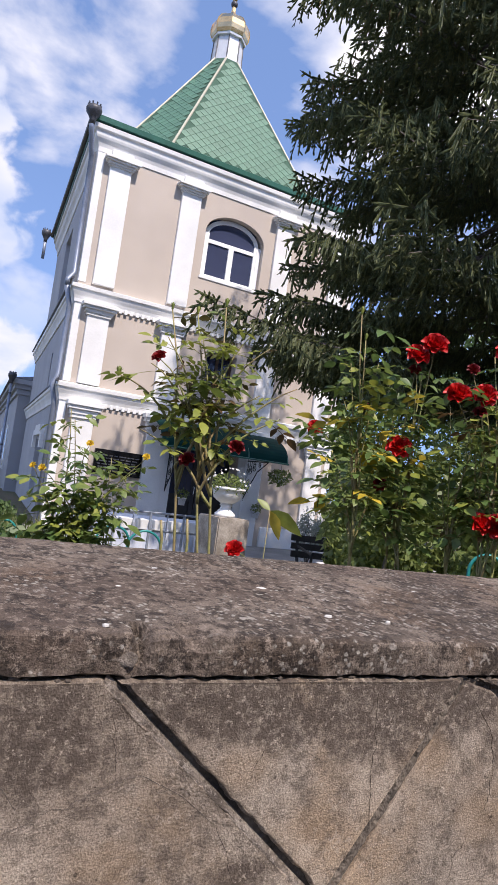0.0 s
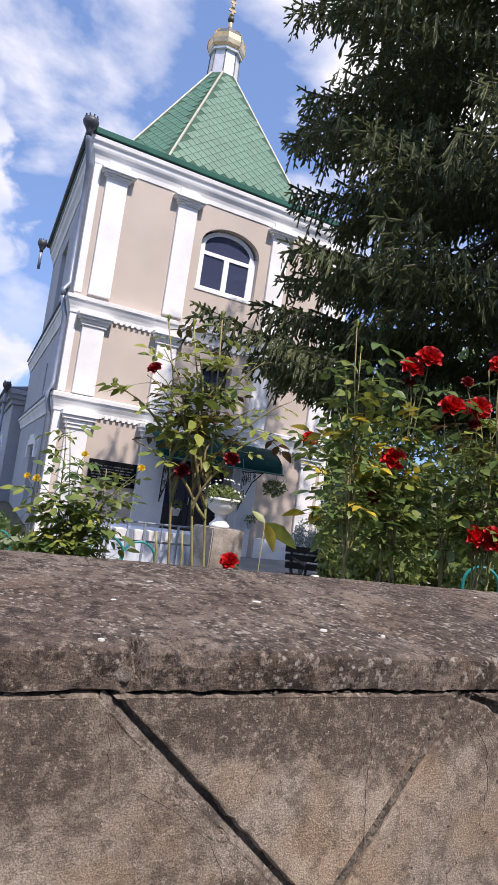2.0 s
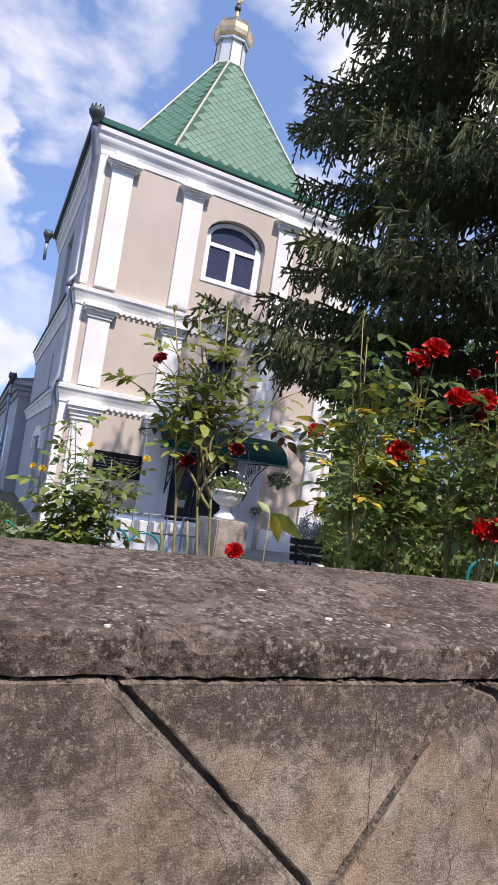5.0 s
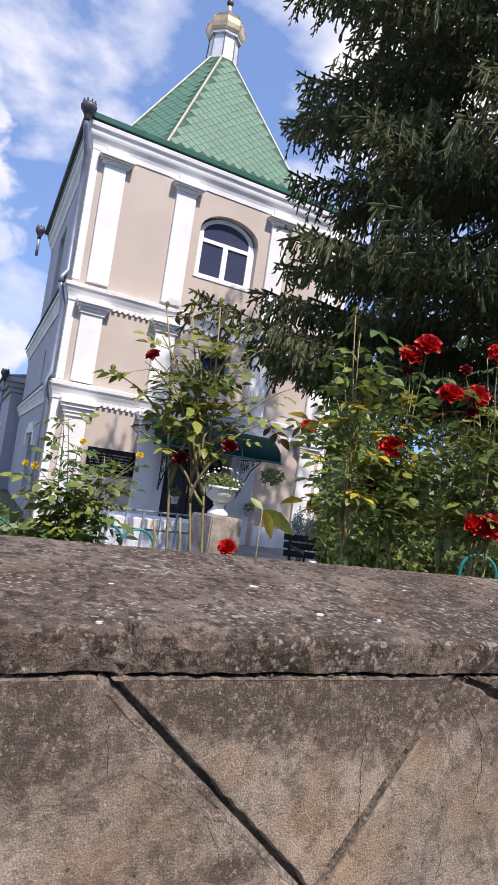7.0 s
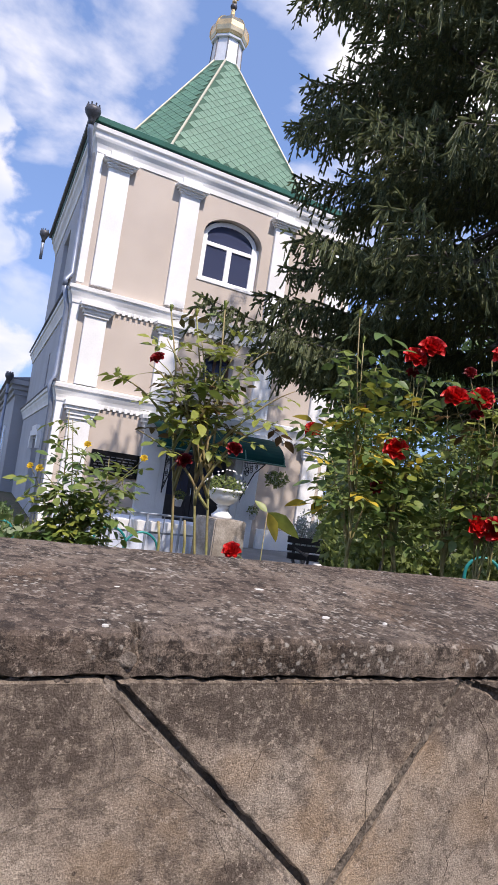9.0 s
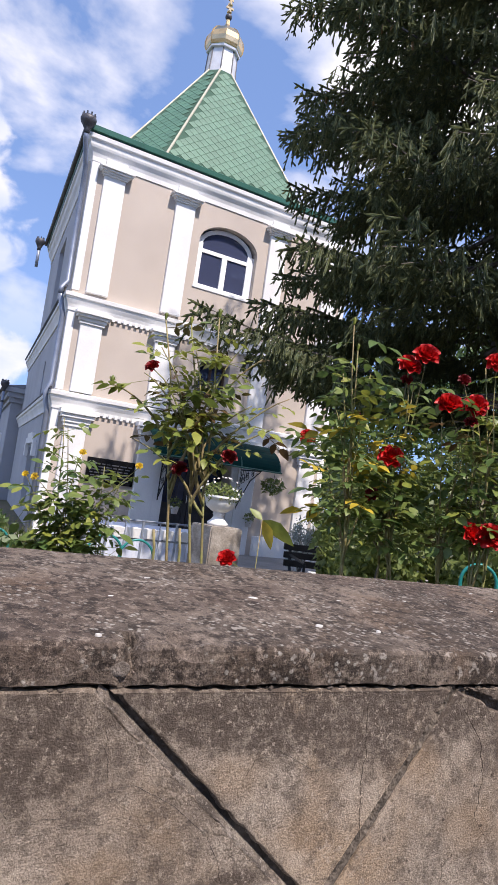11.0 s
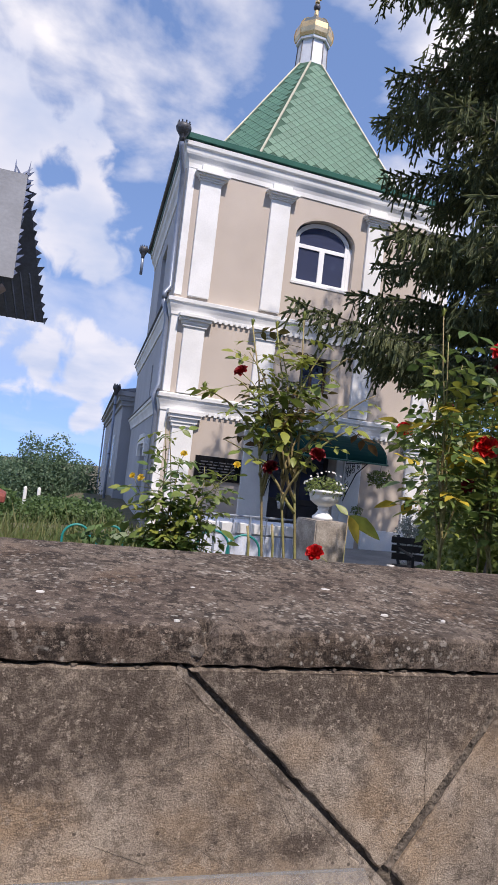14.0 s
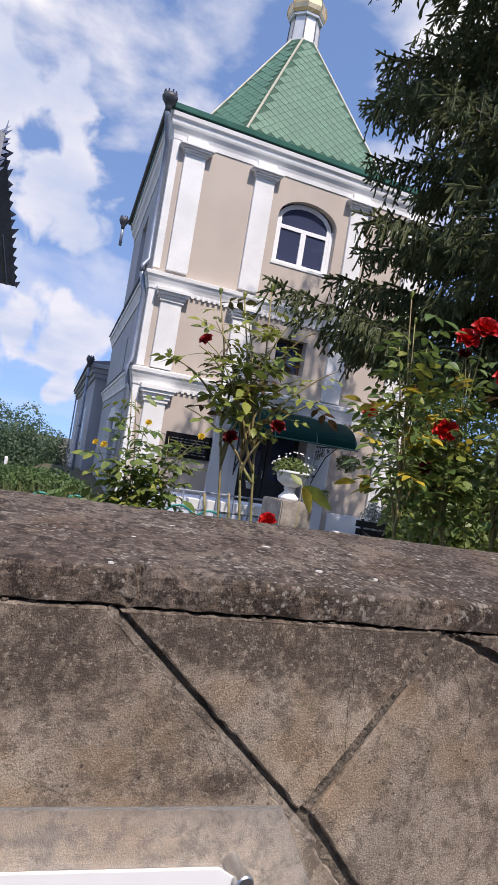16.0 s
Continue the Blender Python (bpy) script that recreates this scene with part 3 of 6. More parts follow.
T = 1.1885
panels = [
    [(-2.156, T), (-2.002, T), (-1.7955, 1.001), (-1.757, 0.963), (-1.61, 0.80), (-1.15, 0.0), (-2.20, 0.0), (-2.176, 1.0)],
    [(-1.989, T), (-1.6435, T), (-1.7765, 1.006), (-1.7805, 1.003)],
    [(-1.636, T - 0.002), (-1.565, 1.160), (-1.35, 1.075), (-1.21, 0.92), (-0.95, 0.62), (-0.72, 0.0), (-1.13, 0.0), (-1.585, 0.80), (-1.738, 0.966), (-1.764, 0.998)],
    [(-1.620, T), (-1.20, T), (-1.34, 1.082), (-1.560, 1.168)],
    [(-1.187, T), (-0.40, T), (-0.40, 0.0), (-0.70, 0.0), (-0.935, 0.63), (-1.195, 0.935), (-1.33, 1.075)],
    [(-3.6, T), (-2.166, T), (-2.186, 1.0), (-2.21, 0.0), (-3.6, 0.0)],
    [(-0.39, T), (7.9, T), (7.9, 0.0), (-0.39, 0.0)],
    [(-8.9, T), (-3.61, T), (-3.61, 0.0), (-8.9, 0.0)],
]
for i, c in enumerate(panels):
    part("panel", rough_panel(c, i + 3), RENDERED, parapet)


def fillet(line, w0, w1, d0, d1, seed):
    """A rough mortar bed in a groove: it runs along line, from w0 to w1 across it, sunk d0 to d1 behind the face."""
    rings = []
    pts = [(xa + (xb - xa) * i / 60, za + (zb - za) * i / 60, xb - xa, zb - za) for (xa, za), (xb, zb) in zip(line, line[1:]) for i in range(61)]
    for x, z, tx, tz in pts:
        q = math.hypot(tx, tz)
        nx, nz = -tz / q, tx / q
        ring = []
        for k in range(6):
            f = k / 5
            w, d = w0 + (w1 - w0) * f, d0 + (d1 - d0) * f * f
            p = Vector((x * 110, z * 110, seed + f * 2))
            d = max(0.0004, d + 0.0016 * noise.noise(p) + 0.0008 * noise.noise(p * 3))
            ring.append((x + nx * w, wy(x) + d, z + nz * w))
        rings.append(ring)
    bm = bmesh.new(); ring_loft(bm, rings, closed=False)
    return bm


MORTAR = concrete("grey groove mortar", (0.20, 0.165, 0.135), (0.36, 0.31, 0.26), (0.06, 0.048, 0.04), (0.22, 0.15, 0.10), 380, 0.7, 0.0, 0.6, 1.0)
part("mortar_bed", fillet([(-2.003, 1.187), (-1.796, 1.000), (-1.757, 0.9625)], -0.0010, 0.0075, 0.0008, 0.0062, 2.0), MORTAR, parapet)
part("mortar_bed", fillet([(-1.640, 1.187), (-1.772, 1.002)], -0.006, 0.006, 0.0042, 0.0042, 6.0), GROOVE, parapet)


def crack(points, width, seed, flat=False):
    """A hair crack that wanders between its turning points; flat: on the coping's top, points being x, y there."""
    rnd = random.Random(seed)
    rows = []
    for (xa, za), (xb, zb) in zip(points, points[1:]):
        n = max(2, int(math.hypot(xb - xa, zb - za) / 0.0018))
        for i in range(n):
            f = i / n
            q = Vector((xa + (xb - xa) * f, za + (zb - za) * f, seed))
            k = 0.0034 * noise.noise(q * 95) + 0.0016 * noise.noise(q * 330) + rnd.uniform(-0.0003, 0.0003)
            rows.append((xa + (xb - xa) * f + k, za + (zb - za) * f - k * 0.8))
    rings = []
    for i, (x, z) in enumerate(rows):
        w = 0.85 * width * (0.45 + 0.9 * abs(noise.noise(Vector((x, z, seed)) * 160)) + rnd.uniform(-0.15, 0.2)) * min(1.0, 0.25 + 4 * min(i, len(rows) - 1 - i) / len(rows))
        if flat:
            up = 1.2266 + (z - wy(x)) * 0.070
            rings.append([(x - w, z, up), (x, z, up + 0.0004), (x + w, z + w, up)])
        else:
            rings.append([(x - w * 0.7, wy(x) + 0.0004, z - w * 0.7), (x, wy(x) - 0.0004, z), (x + w * 0.7, wy(x) + 0.0004, z + w * 0.7)])
    bm = bmesh.new(); ring_loft(bm, rings)
    return bm


CRACK = mat("dirt-filled crack", (0.075, 0.060, 0.048), 0.95, 0.2, 60, 300, 0.3)
for i, (w, line) in enumerate((
        (0.0007, [(-1.992, 1.168), (-1.986, 1.136), (-1.982, 1.112)]),
        (0.0009, [(-2.062, 1.076), (-2.047, 1.090), (-2.016, 1.097), (-1.982, 1.111), (-1.963, 1.117), (-1.927, 1.099), (-1.892, 1.071)]),
        (0.0007, [(-1.892, 1.071), (-1.881, 1.052), (-1.872, 1.025)]),
        (0.0005, [(-1.869, 1.108), (-1.857, 1.128), (-1.834, 1.137), (-1.797, 1.118), (-1.767, 1.119)]),
        (0.0006, [(-1.745, 1.176), (-1.743, 1.098), (-1.737, 1.052)]),
        (0.0007, [(-1.629, 1.171), (-1.601, 1.139), (-1.593, 1.105), (-1.596, 1.060), (-1.579, 1.040)]),
        (0.0005, [(-1.634, 1.000), (-1.630, 1.021), (-1.619, 1.030)]),
        (0.0005, [(-2.047, 1.090), (-2.062, 1.112), (-2.085, 1.120)]),
        (0.0006, [(-2.06, 1.04), (-2.01, 1.02), (-1.97, 1.035), (-1.93, 1.01)]))):
    part("crack", crack(line, w, i + 2.0), CRACK, parapet)
# crumbs and dirt wedged in the joint under the coping
rnd = random.Random(77)
DIRT = mat("dark joint dirt", (0.050, 0.040, 0.032), 0.95, 0.3, 60, 300, 0.6, tint=(0.12, 0.095, 0.075))
for k in range(80):
    x = rnd.uniform(-2.25, -1.45)
    r = rnd.uniform(0.0008, 0.0021)
    bm = bmesh.new(); bmesh.ops.create_icosphere(bm, subdivisions=1, radius=r, matrix=Matrix.Translation((x, wy(x) + rnd.uniform(0.002, 0.006), 1.1885 + rnd.uniform(-0.0025, 0.0015))) @ Matrix.Diagonal((rnd.uniform(1.0, 3.2), 0.7, 0.8, 1)))
    for v in bm.verts:
        v.co += Vector((noise.noise(v.co * 400), 0, noise.noise(v.co * 400 + Vector((9, 0, 0))))) * r * 0.8
    part("joint_crumb", bm, DIRT, parapet)
# crumbs of mortar beside the long groove
rnd = random.Random(31)
for k in range(16):
    f = rnd.random()
    x, z = -1.935 + 0.080 * f + rnd.uniform(-0.004, 0.002), 1.118 - 0.072 * f + rnd.uniform(-0.004, 0.002)
    r = rnd.uniform(0.0012, 0.0034)
    bm = bmesh.new(); bmesh.ops.create_icosphere(bm, subdivisions=2, radius=r, matrix=Matrix.Translation((x, wy(x) + 0.0006, z)) @ Matrix.Rotation(0.75, 4, "Y") @ Matrix.Diagonal((1.9, 0.5, 0.9, 1)))
    for v in bm.verts:
        v.co += Vector((noise.noise(v.co * 500), 0, noise.noise(v.co * 500 + Vector((9, 0, 0))))) * r * 0.7
    part("mortar_crumb", bm, RENDERED, parapet)


def coping_slab(x0, x1, seed, lift):
    """A slab with a worn, chipped front edge and a slightly uneven top."""
    step = 0.0025 if -2.9 < x0 < 0 else 0.2
    n = max(2, int((x1 - x0) / step))
    prof = [(0.325, 1.200), (0.33, 1.2490), (0.26, 1.2455), (0.18, 1.2400), (0.11, 1.2340), (0.06, 1.2298), (0.03, 1.2270), (0.012, 1.2255), (0.003, 1.2240), (0.0, 1.2205), (-0.001, 1.212), (0.0, 1.200), (0.001, 1.193), (0.010, 1.1895)]
    rings = []
    for i in range(n + 1):
        x = x0 + (x1 - x0) * i / n
        ring = []
        for o, z in prof:
            p = Vector((x, o, z))
            w = 1.0 if o < 0.03 else 0.35
            k = noise.noise(p * 45 + Vector((seed, 0, 0))) * 0.0022 * w + noise.noise(p * 130) * 0.0012 * w
            chip = max(0.0, noise.noise(Vector((x * 22, seed, 1.0))) - 0.28) * 0.016 if 1.214 < z < 1.226 and o < 0.03 else 0.0
            if o < 0.013:      # worn notch where two castings meet
                dx = x + 1.978 + 0.25 * (1.208 - z)
                chip += 0.014 * math.exp(-(dx / 0.0060) ** 2) * (1.0 if z > 1.20 else 0.3)
            ring.append((x, wy(x) + o + k + chip, z + lift + k * 0.7 - chip * 0.8))
        rings.append(ring)
    bm = bmesh.new(); ring_loft(bm, rings)
    return bm


coping = thing("coping", (-1.9, -12, 1.19), "pitted brown-grey concrete coping slabs spotted with pale lichen", "coping", kind="structure")
for i, (x0, x1, lift) in enumerate(((-2.88, -1.10, 0.0), (-1.094, -0.22, 0.0), (-9, -2.886, 0.0), (-0.214, 8, 0.0))):
    part("slab", coping_slab(x0, x1, i * 3.7, lift), COPING, coping)
# mortar left in the joint
bm = bmesh.new()
bmesh.ops.create_icosphere(bm, subdivisions=3, radius=0.0085, matrix=Matrix.Translation((-1.992, wy(-1.992) + 0.002, 1.205)))
for v in bm.verts:
    v.co.y = wy(-1.992) + 0.001 + (v.co.y - wy(-1.992) - 0.002) * 0.22
    v.co.z = 1.205 + (v.co.z - 1.205) * 1.2
    v.co += Vector((noise.noise(v.co * 90), 0, noise.noise(v.co * 90 + Vector((5, 0, 0))))) * 0.009
part("mortar_plug", bm, MORTAR, coping, "pale broken mortar patch")
for line in ([(-1.704, -11.822), (-1.724, -11.944), (-1.743, -12.022), (-1.754, -12.05)], [(-1.94, -11.793), (-1.945, -11.833), (-1.951, -11.884)]):
    part("crack", crack(line, 0.0011, 5.0, True), CRACK, coping)
DROP = mat("chalky white spot", (0.66, 0.64, 0.60), 0.8, 0.1, 60, 200, 0.2)
rnd = random.Random(5)
for x, y, r in ((-1.893, -11.906, 0.0042), (-1.790, -11.970, 0.0045), (-2.003, -12.106, 0.0019), (-1.600, -11.805, 0.0050), (-1.765, -12.066, 0.0030), (-1.668, -11.965, 0.0026), (-1.720, -11.929, 0.0035), (-1.802, -11.900, 0.0030), (-1.55, -11.95, 0.0030), (-2.12, -12.03, 0.0030), (-1.42, -11.98, 0.0034), (-1.96, -11.99, 0.0022), (-1.70, -12.08, 0.0020), (-1.35, -11.88, 0.0035)):
    z = 1.2262 + (y - wy(x)) * 0.070
    bm = bmesh.new()
    lathe(bm, [(r, -0.001), (r * 0.9, 0.0008), (r * 0.5, 0.0012)], (x, y, z), 9)
    for v in bm.verts:
        v.co.x += (v.co.x - x) * 0.5 + noise.noise(v.co * 400) * r * 0.4
    part("lichen_spot", bm, DROP, coping, "chalky white spot")

# clear sign plate on stand-off bolts
ACRYL = glass_mat("clear acrylic sheet", (0.90, 0.90, 0.90), 0.03)
ACRYL.node_tree.nodes["Principled BSDF"].inputs["Transmission Weight"].default_value = 0.94
sign = thing("wall_sign", (-2.3, FRONT - 0.03, 0.8), "clear acrylic sign plate with white panel bolted to the parapet", "sign")
bm = bmesh.new()
ring_loft(bm, [[(x, wy(x) - o, z) for x, z in ((-2.75, 1.036), (-1.812, 1.018), (-1.765, 0.935), (-1.75, 0.60), (-2.75, 0.60))] for o in (0.020, 0.025)])
pl = part("plate", bm, ACRYL, sign)
pl.visible_shadow = False
bm = bmesh.new()
ring_loft(bm, [[(x, wy(x) - o, z) for x, z in ((-2.70, 0.990), (-1.868, 0.967), (-1.832, 0.945), (-1.82, 0.64), (-2.70, 0.64))] for o in (0.026, 0.030)])
part("white_panel", bm, mat("white printed panel", (0.82, 0.82, 0.82), 0.3, 0.02, 2, 20, 0), sign, "glossy white printed panel")
STEEL = mat("brushed steel", (0.55, 0.54, 0.52), 0.3, 0.06, 30, 200, 0.05, metal=1.0)
for x, z in ((-1.846, 0.957), (-2.66, 0.975), (-1.846, 0.67), (-2.66, 0.67)):
    bm = bmesh.new()
    rings = []
    for r, o in ((0.0075, 0.0), (0.0075, 0.030), (0.0090, 0.031), (0.0092, 0.040), (0.0080, 0.0415)):
        rings.append([(x + r * math.cos(a * math.pi / 10), wy(x) - o, z + r * math.sin(a * math.pi / 10)) for a in range(20)])
    ring_loft(bm, rings)
    part("bolt", bm, STEEL, sign, "brushed steel stand-off bolt")

# ---- the tower's windows, door and fittings ----
def arch_bar(bm, w, y0, y1, cx, z0, rise, t):
    n = 14
    for i in range(n):
        a, b = math.pi * i / n, math.pi * (i + 1) / n
        pa, pb = (cx - w * math.cos(a), z0 + rise * math.sin(a)), (cx - w * math.cos(b), z0 + rise * math.sin(b))
        qa, qb = (cx - (w - t) * math.cos(a), z0 + (rise - t) * math.sin(a)), (cx - (w - t) * math.cos(b), z0 + (rise - t) * math.sin(b))
        ring_loft(bm, [[(pa[0], y, pa[1]), (pb[0], y, pb[1]), (qb[0], y, qb[1]), (qa[0], y, qa[1])] for y in (y0, y1)])


win = thing("window_1", (3.41, 0.2, 5.54), "white plastic arched window with dark glass", "window", kind="structure")
WX0, WX1, WY = 2.80, 4.03, 0.17
bm = bmesh.new()
for a in ((2.72, WX0, 0.13, 0.44, 5.52, 6.5), (WX1, 4.12, 0.13, 0.44, 5.52, 6.5), (2.72, 4.12, 0.134, 0.436, 5.44, 5.53)):
    box(bm, *a)
part("window_frame", bm, PLASTIC, win)
bm = bmesh.new()
for a in ((WX0, WX0 + 0.07, 5.53, 6.50), (WX1 - 0.07, WX1, 5.53, 6.50), (3.36, 3.48, 5.53, 6.36), (WX0, WX1, 5.53, 5.61), (WX0, WX1, 6.30, 6.38)):
    flat = 0.004 if a[1] - a[0] > 1 else 0.0
    box(bm, a[0], a[1], WY - 0.03 + flat, WY + 0.04 - flat, a[2], a[3])
arch_bar(bm, (WX1 - WX0) / 2 + 0.04, WY - 0.024, WY + 0.034, 3.415, 6.46, 0.44, 0.09)
part("sash", bm, PLASTIC, win)
for a in ((WX0 + 0.07, 3.36, 5.61, 6.30), (3.48, WX1 - 0.07, 5.61, 6.30), (WX0 + 0.05, WX1 - 0.05, 6.38, 6.86)):
    bm = bmesh.new(); box(bm, a[0], a[1], WY, WY + 0.012, a[2], a[3]); part("pane", bm, PANE, win)
bm = bmesh.new(); box(bm, 2.70, 4.14, -0.02, 0.14, 5.455, 5.515); bevel(bm, 0.006, 1); part("window_sill", bm, WHITE, win)

win2 = thing("window_2", (3.5, 0.3, 3.25), "small square window in a brown-stained wooden frame", "window", kind="structure")
BROWN = mat("brown stained wood", (0.11, 0.065, 0.04), 0.5, 0.2, 8, 80, 0.15)
bm = bmesh.new()
for a in ((3.15, 3.21, 3.25, 3.98), (3.79, 3.85, 3.25, 3.98), (3.21, 3.79, 3.25, 3.31), (3.21, 3.79, 3.92, 3.98), (3.47, 3.53, 3.31, 3.92)):
    box(bm, a[0], a[1], 0.22, 0.30, a[2], a[3])
part("window_frame", bm, BROWN, win2)
for a in ((3.21, 3.47), (3.53, 3.79)):
    bm = bmesh.new(); box(bm, a[0], a[1], 0.25, 0.262, 3.31, 3.92); part("pane", bm, PANE, win2)

# plaster frames of the ground-storey bays
for (x0, x1, z0, z1) in (NICHE_L, NICHE_R):
    bm = bmesh.new()
    box(bm, x0 - 0.10, x1 + 0.02, -0.055, 0.01, 0.0, z0 - 0.02)
    bevel(bm, 0.006, 1)
    part("plinth", bm, WHITE, tower, "white plinth below the bay")
bm = bmesh.new(); box(bm, 2.50, 2.72, -0.05, 0.01, 0.0, 2.12); part("door_surround", bm, WHITE, tower)
bm = bmesh.new(); box(bm, 4.22, 4.38, -0.05, 0.01, 0.0, 2.12); part("door_surround", bm, WHITE, tower)

door = thing("door_1", (3.47, 0.4, 0), "dark double door with glazed upper panels under the canopy", "door", kind="structure")
for x0, x1 in ((2.74, 3.46), (3.48, 4.20)):
    bm = bmesh.new()
    for a in ((x0, x0 + 0.1, 0.01, 1.99), (x1 - 0.1, x1, 0.01, 1.99), (x0 + 0.1, x1 - 0.1, 0.01, 0.2), (x0 + 0.1, x1 - 0.1, 0.8, 0.92), (x0 + 0.1, x1 - 0.1, 1.87, 1.99)):
        box(bm, a[0], a[1], 0.36, 0.41, a[2], a[3])
    leafp = part("door_leaf", bm, DARKDOOR, door)
    bm = bmesh.new(); box(bm, x0 + 0.1, x1 - 0.1, 0.375, 0.395, 0.2, 0.8); bevel(bm, 0.008, 1); part("panel", bm, DARKDOOR, leafp)
    bm = bmesh.new(); box(bm, x0 + 0.1, x1 - 0.1, 0.38, 0.39, 0.92, 1.87); part("pane", bm, PANE, leafp)
bm = bmesh.new(); tube(bm, [(3.42, 0.35, 0.95), (3.42, 0.31, 0.96), (3.42, 0.31, 1.10), (3.42, 0.35, 1.11)], 0.01); part("door_handle", bm, STEEL, door)

plaque = thing("plaque", (1.58, -0.02, 1.14), "black granite memorial plaque with rows of pale lettering", "plaque")
bm = bmesh.new(); box(bm, 1.10, 2.06, -0.05, 0.0, 1.14, 1.62); bevel(bm, 0.004, 1); part("slab", bm, BLACK, plaque)
INK = mat("engraved grey line", (0.13, 0.13, 0.135), 0.7, 0.1, 20, 90, 0)
rnd = random.Random(2)
for r in range(6):
    x = 1.16 + rnd.random() * 0.05
    while x < 1.93:
        w = rnd.uniform(0.06, 0.16)
        bm = bmesh.new(); box(bm, x, min(x + w, 2.0), -0.053, -0.049, 1.50 - r * 0.058, 1.522 - r * 0.058)
        part("text_bar", bm, INK, plaque)
        x += w + 0.03

# canopy over the door
CANOPY = bpy.data.materials.new("green polycarbonate")
CANOPY.use_nodes = True
cb = CANOPY.node_tree.nodes["Principled BSDF"]
cb.inputs["Base Color"].default_value, cb.inputs["Roughness"].default_value = (0.003, 0.036, 0.030, 1), 0.5
cb.inputs["Specular IOR Level"].default_value = 0.06
canopy = thing("door_canopy", (3.47, 0, 2.2), "dark green curved polycarbonate door canopy on scrolled iron brackets", "canopy")
arc = [(-1.02 * math.sin(a), 1.84 + 0.56 * math.cos(a)) for a in [radians(90 * i / 12) for i in range(13)]]
bm = bmesh.new()
ring_loft(bm, [[(x, y, z) for y, z in arc] + [(x, y, z - 0.012) for y, z in arc[::-1]] for x in (2.06, 4.86)])
part("sheet", bm, CANOPY, canopy)
IRON = mat("black wrought iron", (0.015, 0.016, 0.018), 0.5, 0.2, 30, 120, 0.1)
for x in (2.08, 3.0, 3.93, 4.84):
    bm = bmesh.new(); tube(bm, [(x, y, z - 0.02) for y, z in arc], 0.014, 6); part("rib", bm, GREENTRIM, canopy)
bm = bmesh.new(); tube(bm, [(2.04, -1.02, 1.84), (4.88, -1.02, 1.84)], 0.018, 6); part("front_rail", bm, GREENTRIM, canopy)


def scroll(cy, cz, r0, turns, x, flip=1, a0=0.0):
    n = int(18 * turns)
    return [(x, cy + flip * r0 * (1 - 0.8 * i / n) * math.cos(a0 + i * 2 * math.pi / 18), cz + r0 * (1 - 0.8 * i / n) * math.sin(a0 + i * 2 * math.pi / 18)) for i in range(n + 1)]


for x in (2.62, 4.42):
    bm = bmesh.new()
    tube(bm, [(x, -0.06, 0.95), (x, -0.06, 2.30)], 0.012, 6)
    tube(bm, [(x, -0.06, 1.0), (x, -0.25, 1.25), (x, -0.55, 1.60), (x, -0.98, 1.82)], 0.012, 6)
    tube(bm, [(x, -0.06, 1.82), (x, -0.98, 1.82)], 0.012, 6)
    for cy, cz, r, f, a in ((-0.22, 1.62, 0.12, 1, 0.0), (-0.42, 1.68, 0.09, -1, 1.0), (-0.18, 1.36, 0.08, 1, 2.0), (-0.62, 1.74, 0.06, 1, 0.5), (-0.15, 1.16, 0.05, -1, 0.0)):
        tube(bm, scroll(cy, cz, r, 1.6, x, f, a), 0.007, 5)
    for k in range(5):
        tube(bm, [(x, -0.12 - 0.08 * k, 1.82), (x, -0.12 - 0.08 * k, 1.45 + 0.07 * k)], 0.006, 5)
    part("bracket", bm, IRON, canopy, "black scrolled iron bracket")

# downpipes with funnels
def downpipe(x, y, ztop, zbot, name="downpipe"):
    t = thing(name, (x, y, zbot), "blue-grey zinc downpipe with a dark funnel head", "downpipe", "downpipes")
    bm = bmesh.new(); tube(bm, [(x, y, ztop - 0.1), (x, y, zbot)], 0.045, 12); part("pipe", bm, PIPE, t, smooth=True)
    bm = bmesh.new(); lathe(bm, [(0.05, -0.20), (0.055, -0.12), (0.10, -0.03), (0.135, 0.03), (0.14, 0.11), (0.115, 0.15), (0.06, 0.17)], (x, y, ztop), 14); f = part("funnel", bm, LEAD, t, smooth=True)
    for k in range(8):
        a = k * math.pi / 4
        bm = bmesh.new(); tube(bm, [(x + 0.10 * math.cos(a), y + 0.10 * math.sin(a), ztop + 0.14), (x + 0.10 * math.cos(a), y + 0.10 * math.sin(a), ztop + 0.20)], 0.014, 5); part("spike", bm, LEAD, f)
    for z in np.arange(zbot + 0.8, ztop - 0.4, 1.7):
        bm = bmesh.new(); lathe(bm, [(0.05, z - 0.02), (0.054, z - 0.02), (0.054, z + 0.02), (0.05, z + 0.02)], (x, y, 0), 12); part("clamp", bm, LEAD, t)
    return t


t = thing("downpipe", (0.10, -0.30, 4.8), "blue-grey zinc downpipe with a dark funnel head", "downpipe", "downpipes")
bm = bmesh.new(); tube(bm, [(0.04, -0.28, 7.76), (0.04, -0.28, 7.55), (0.19, 0.08, 7.20), (0.22, 0.12, 4.90), (0.10, 0.0, 4.71), (0.10, 0.0, 4.60)], 0.048, 12); part("pipe", bm, PIPE, t, smooth=True)
bm = bmesh.new(); lathe(bm, [(0.05, -0.20), (0.055, -0.12), (0.09, -0.05), (0.14, 0.02), (0.155, 0.08), (0.13, 0.14), (0.07, 0.16)], (0.04, -0.28, 7.83), 14); part("funnel", bm, LEAD, t, smooth=True)
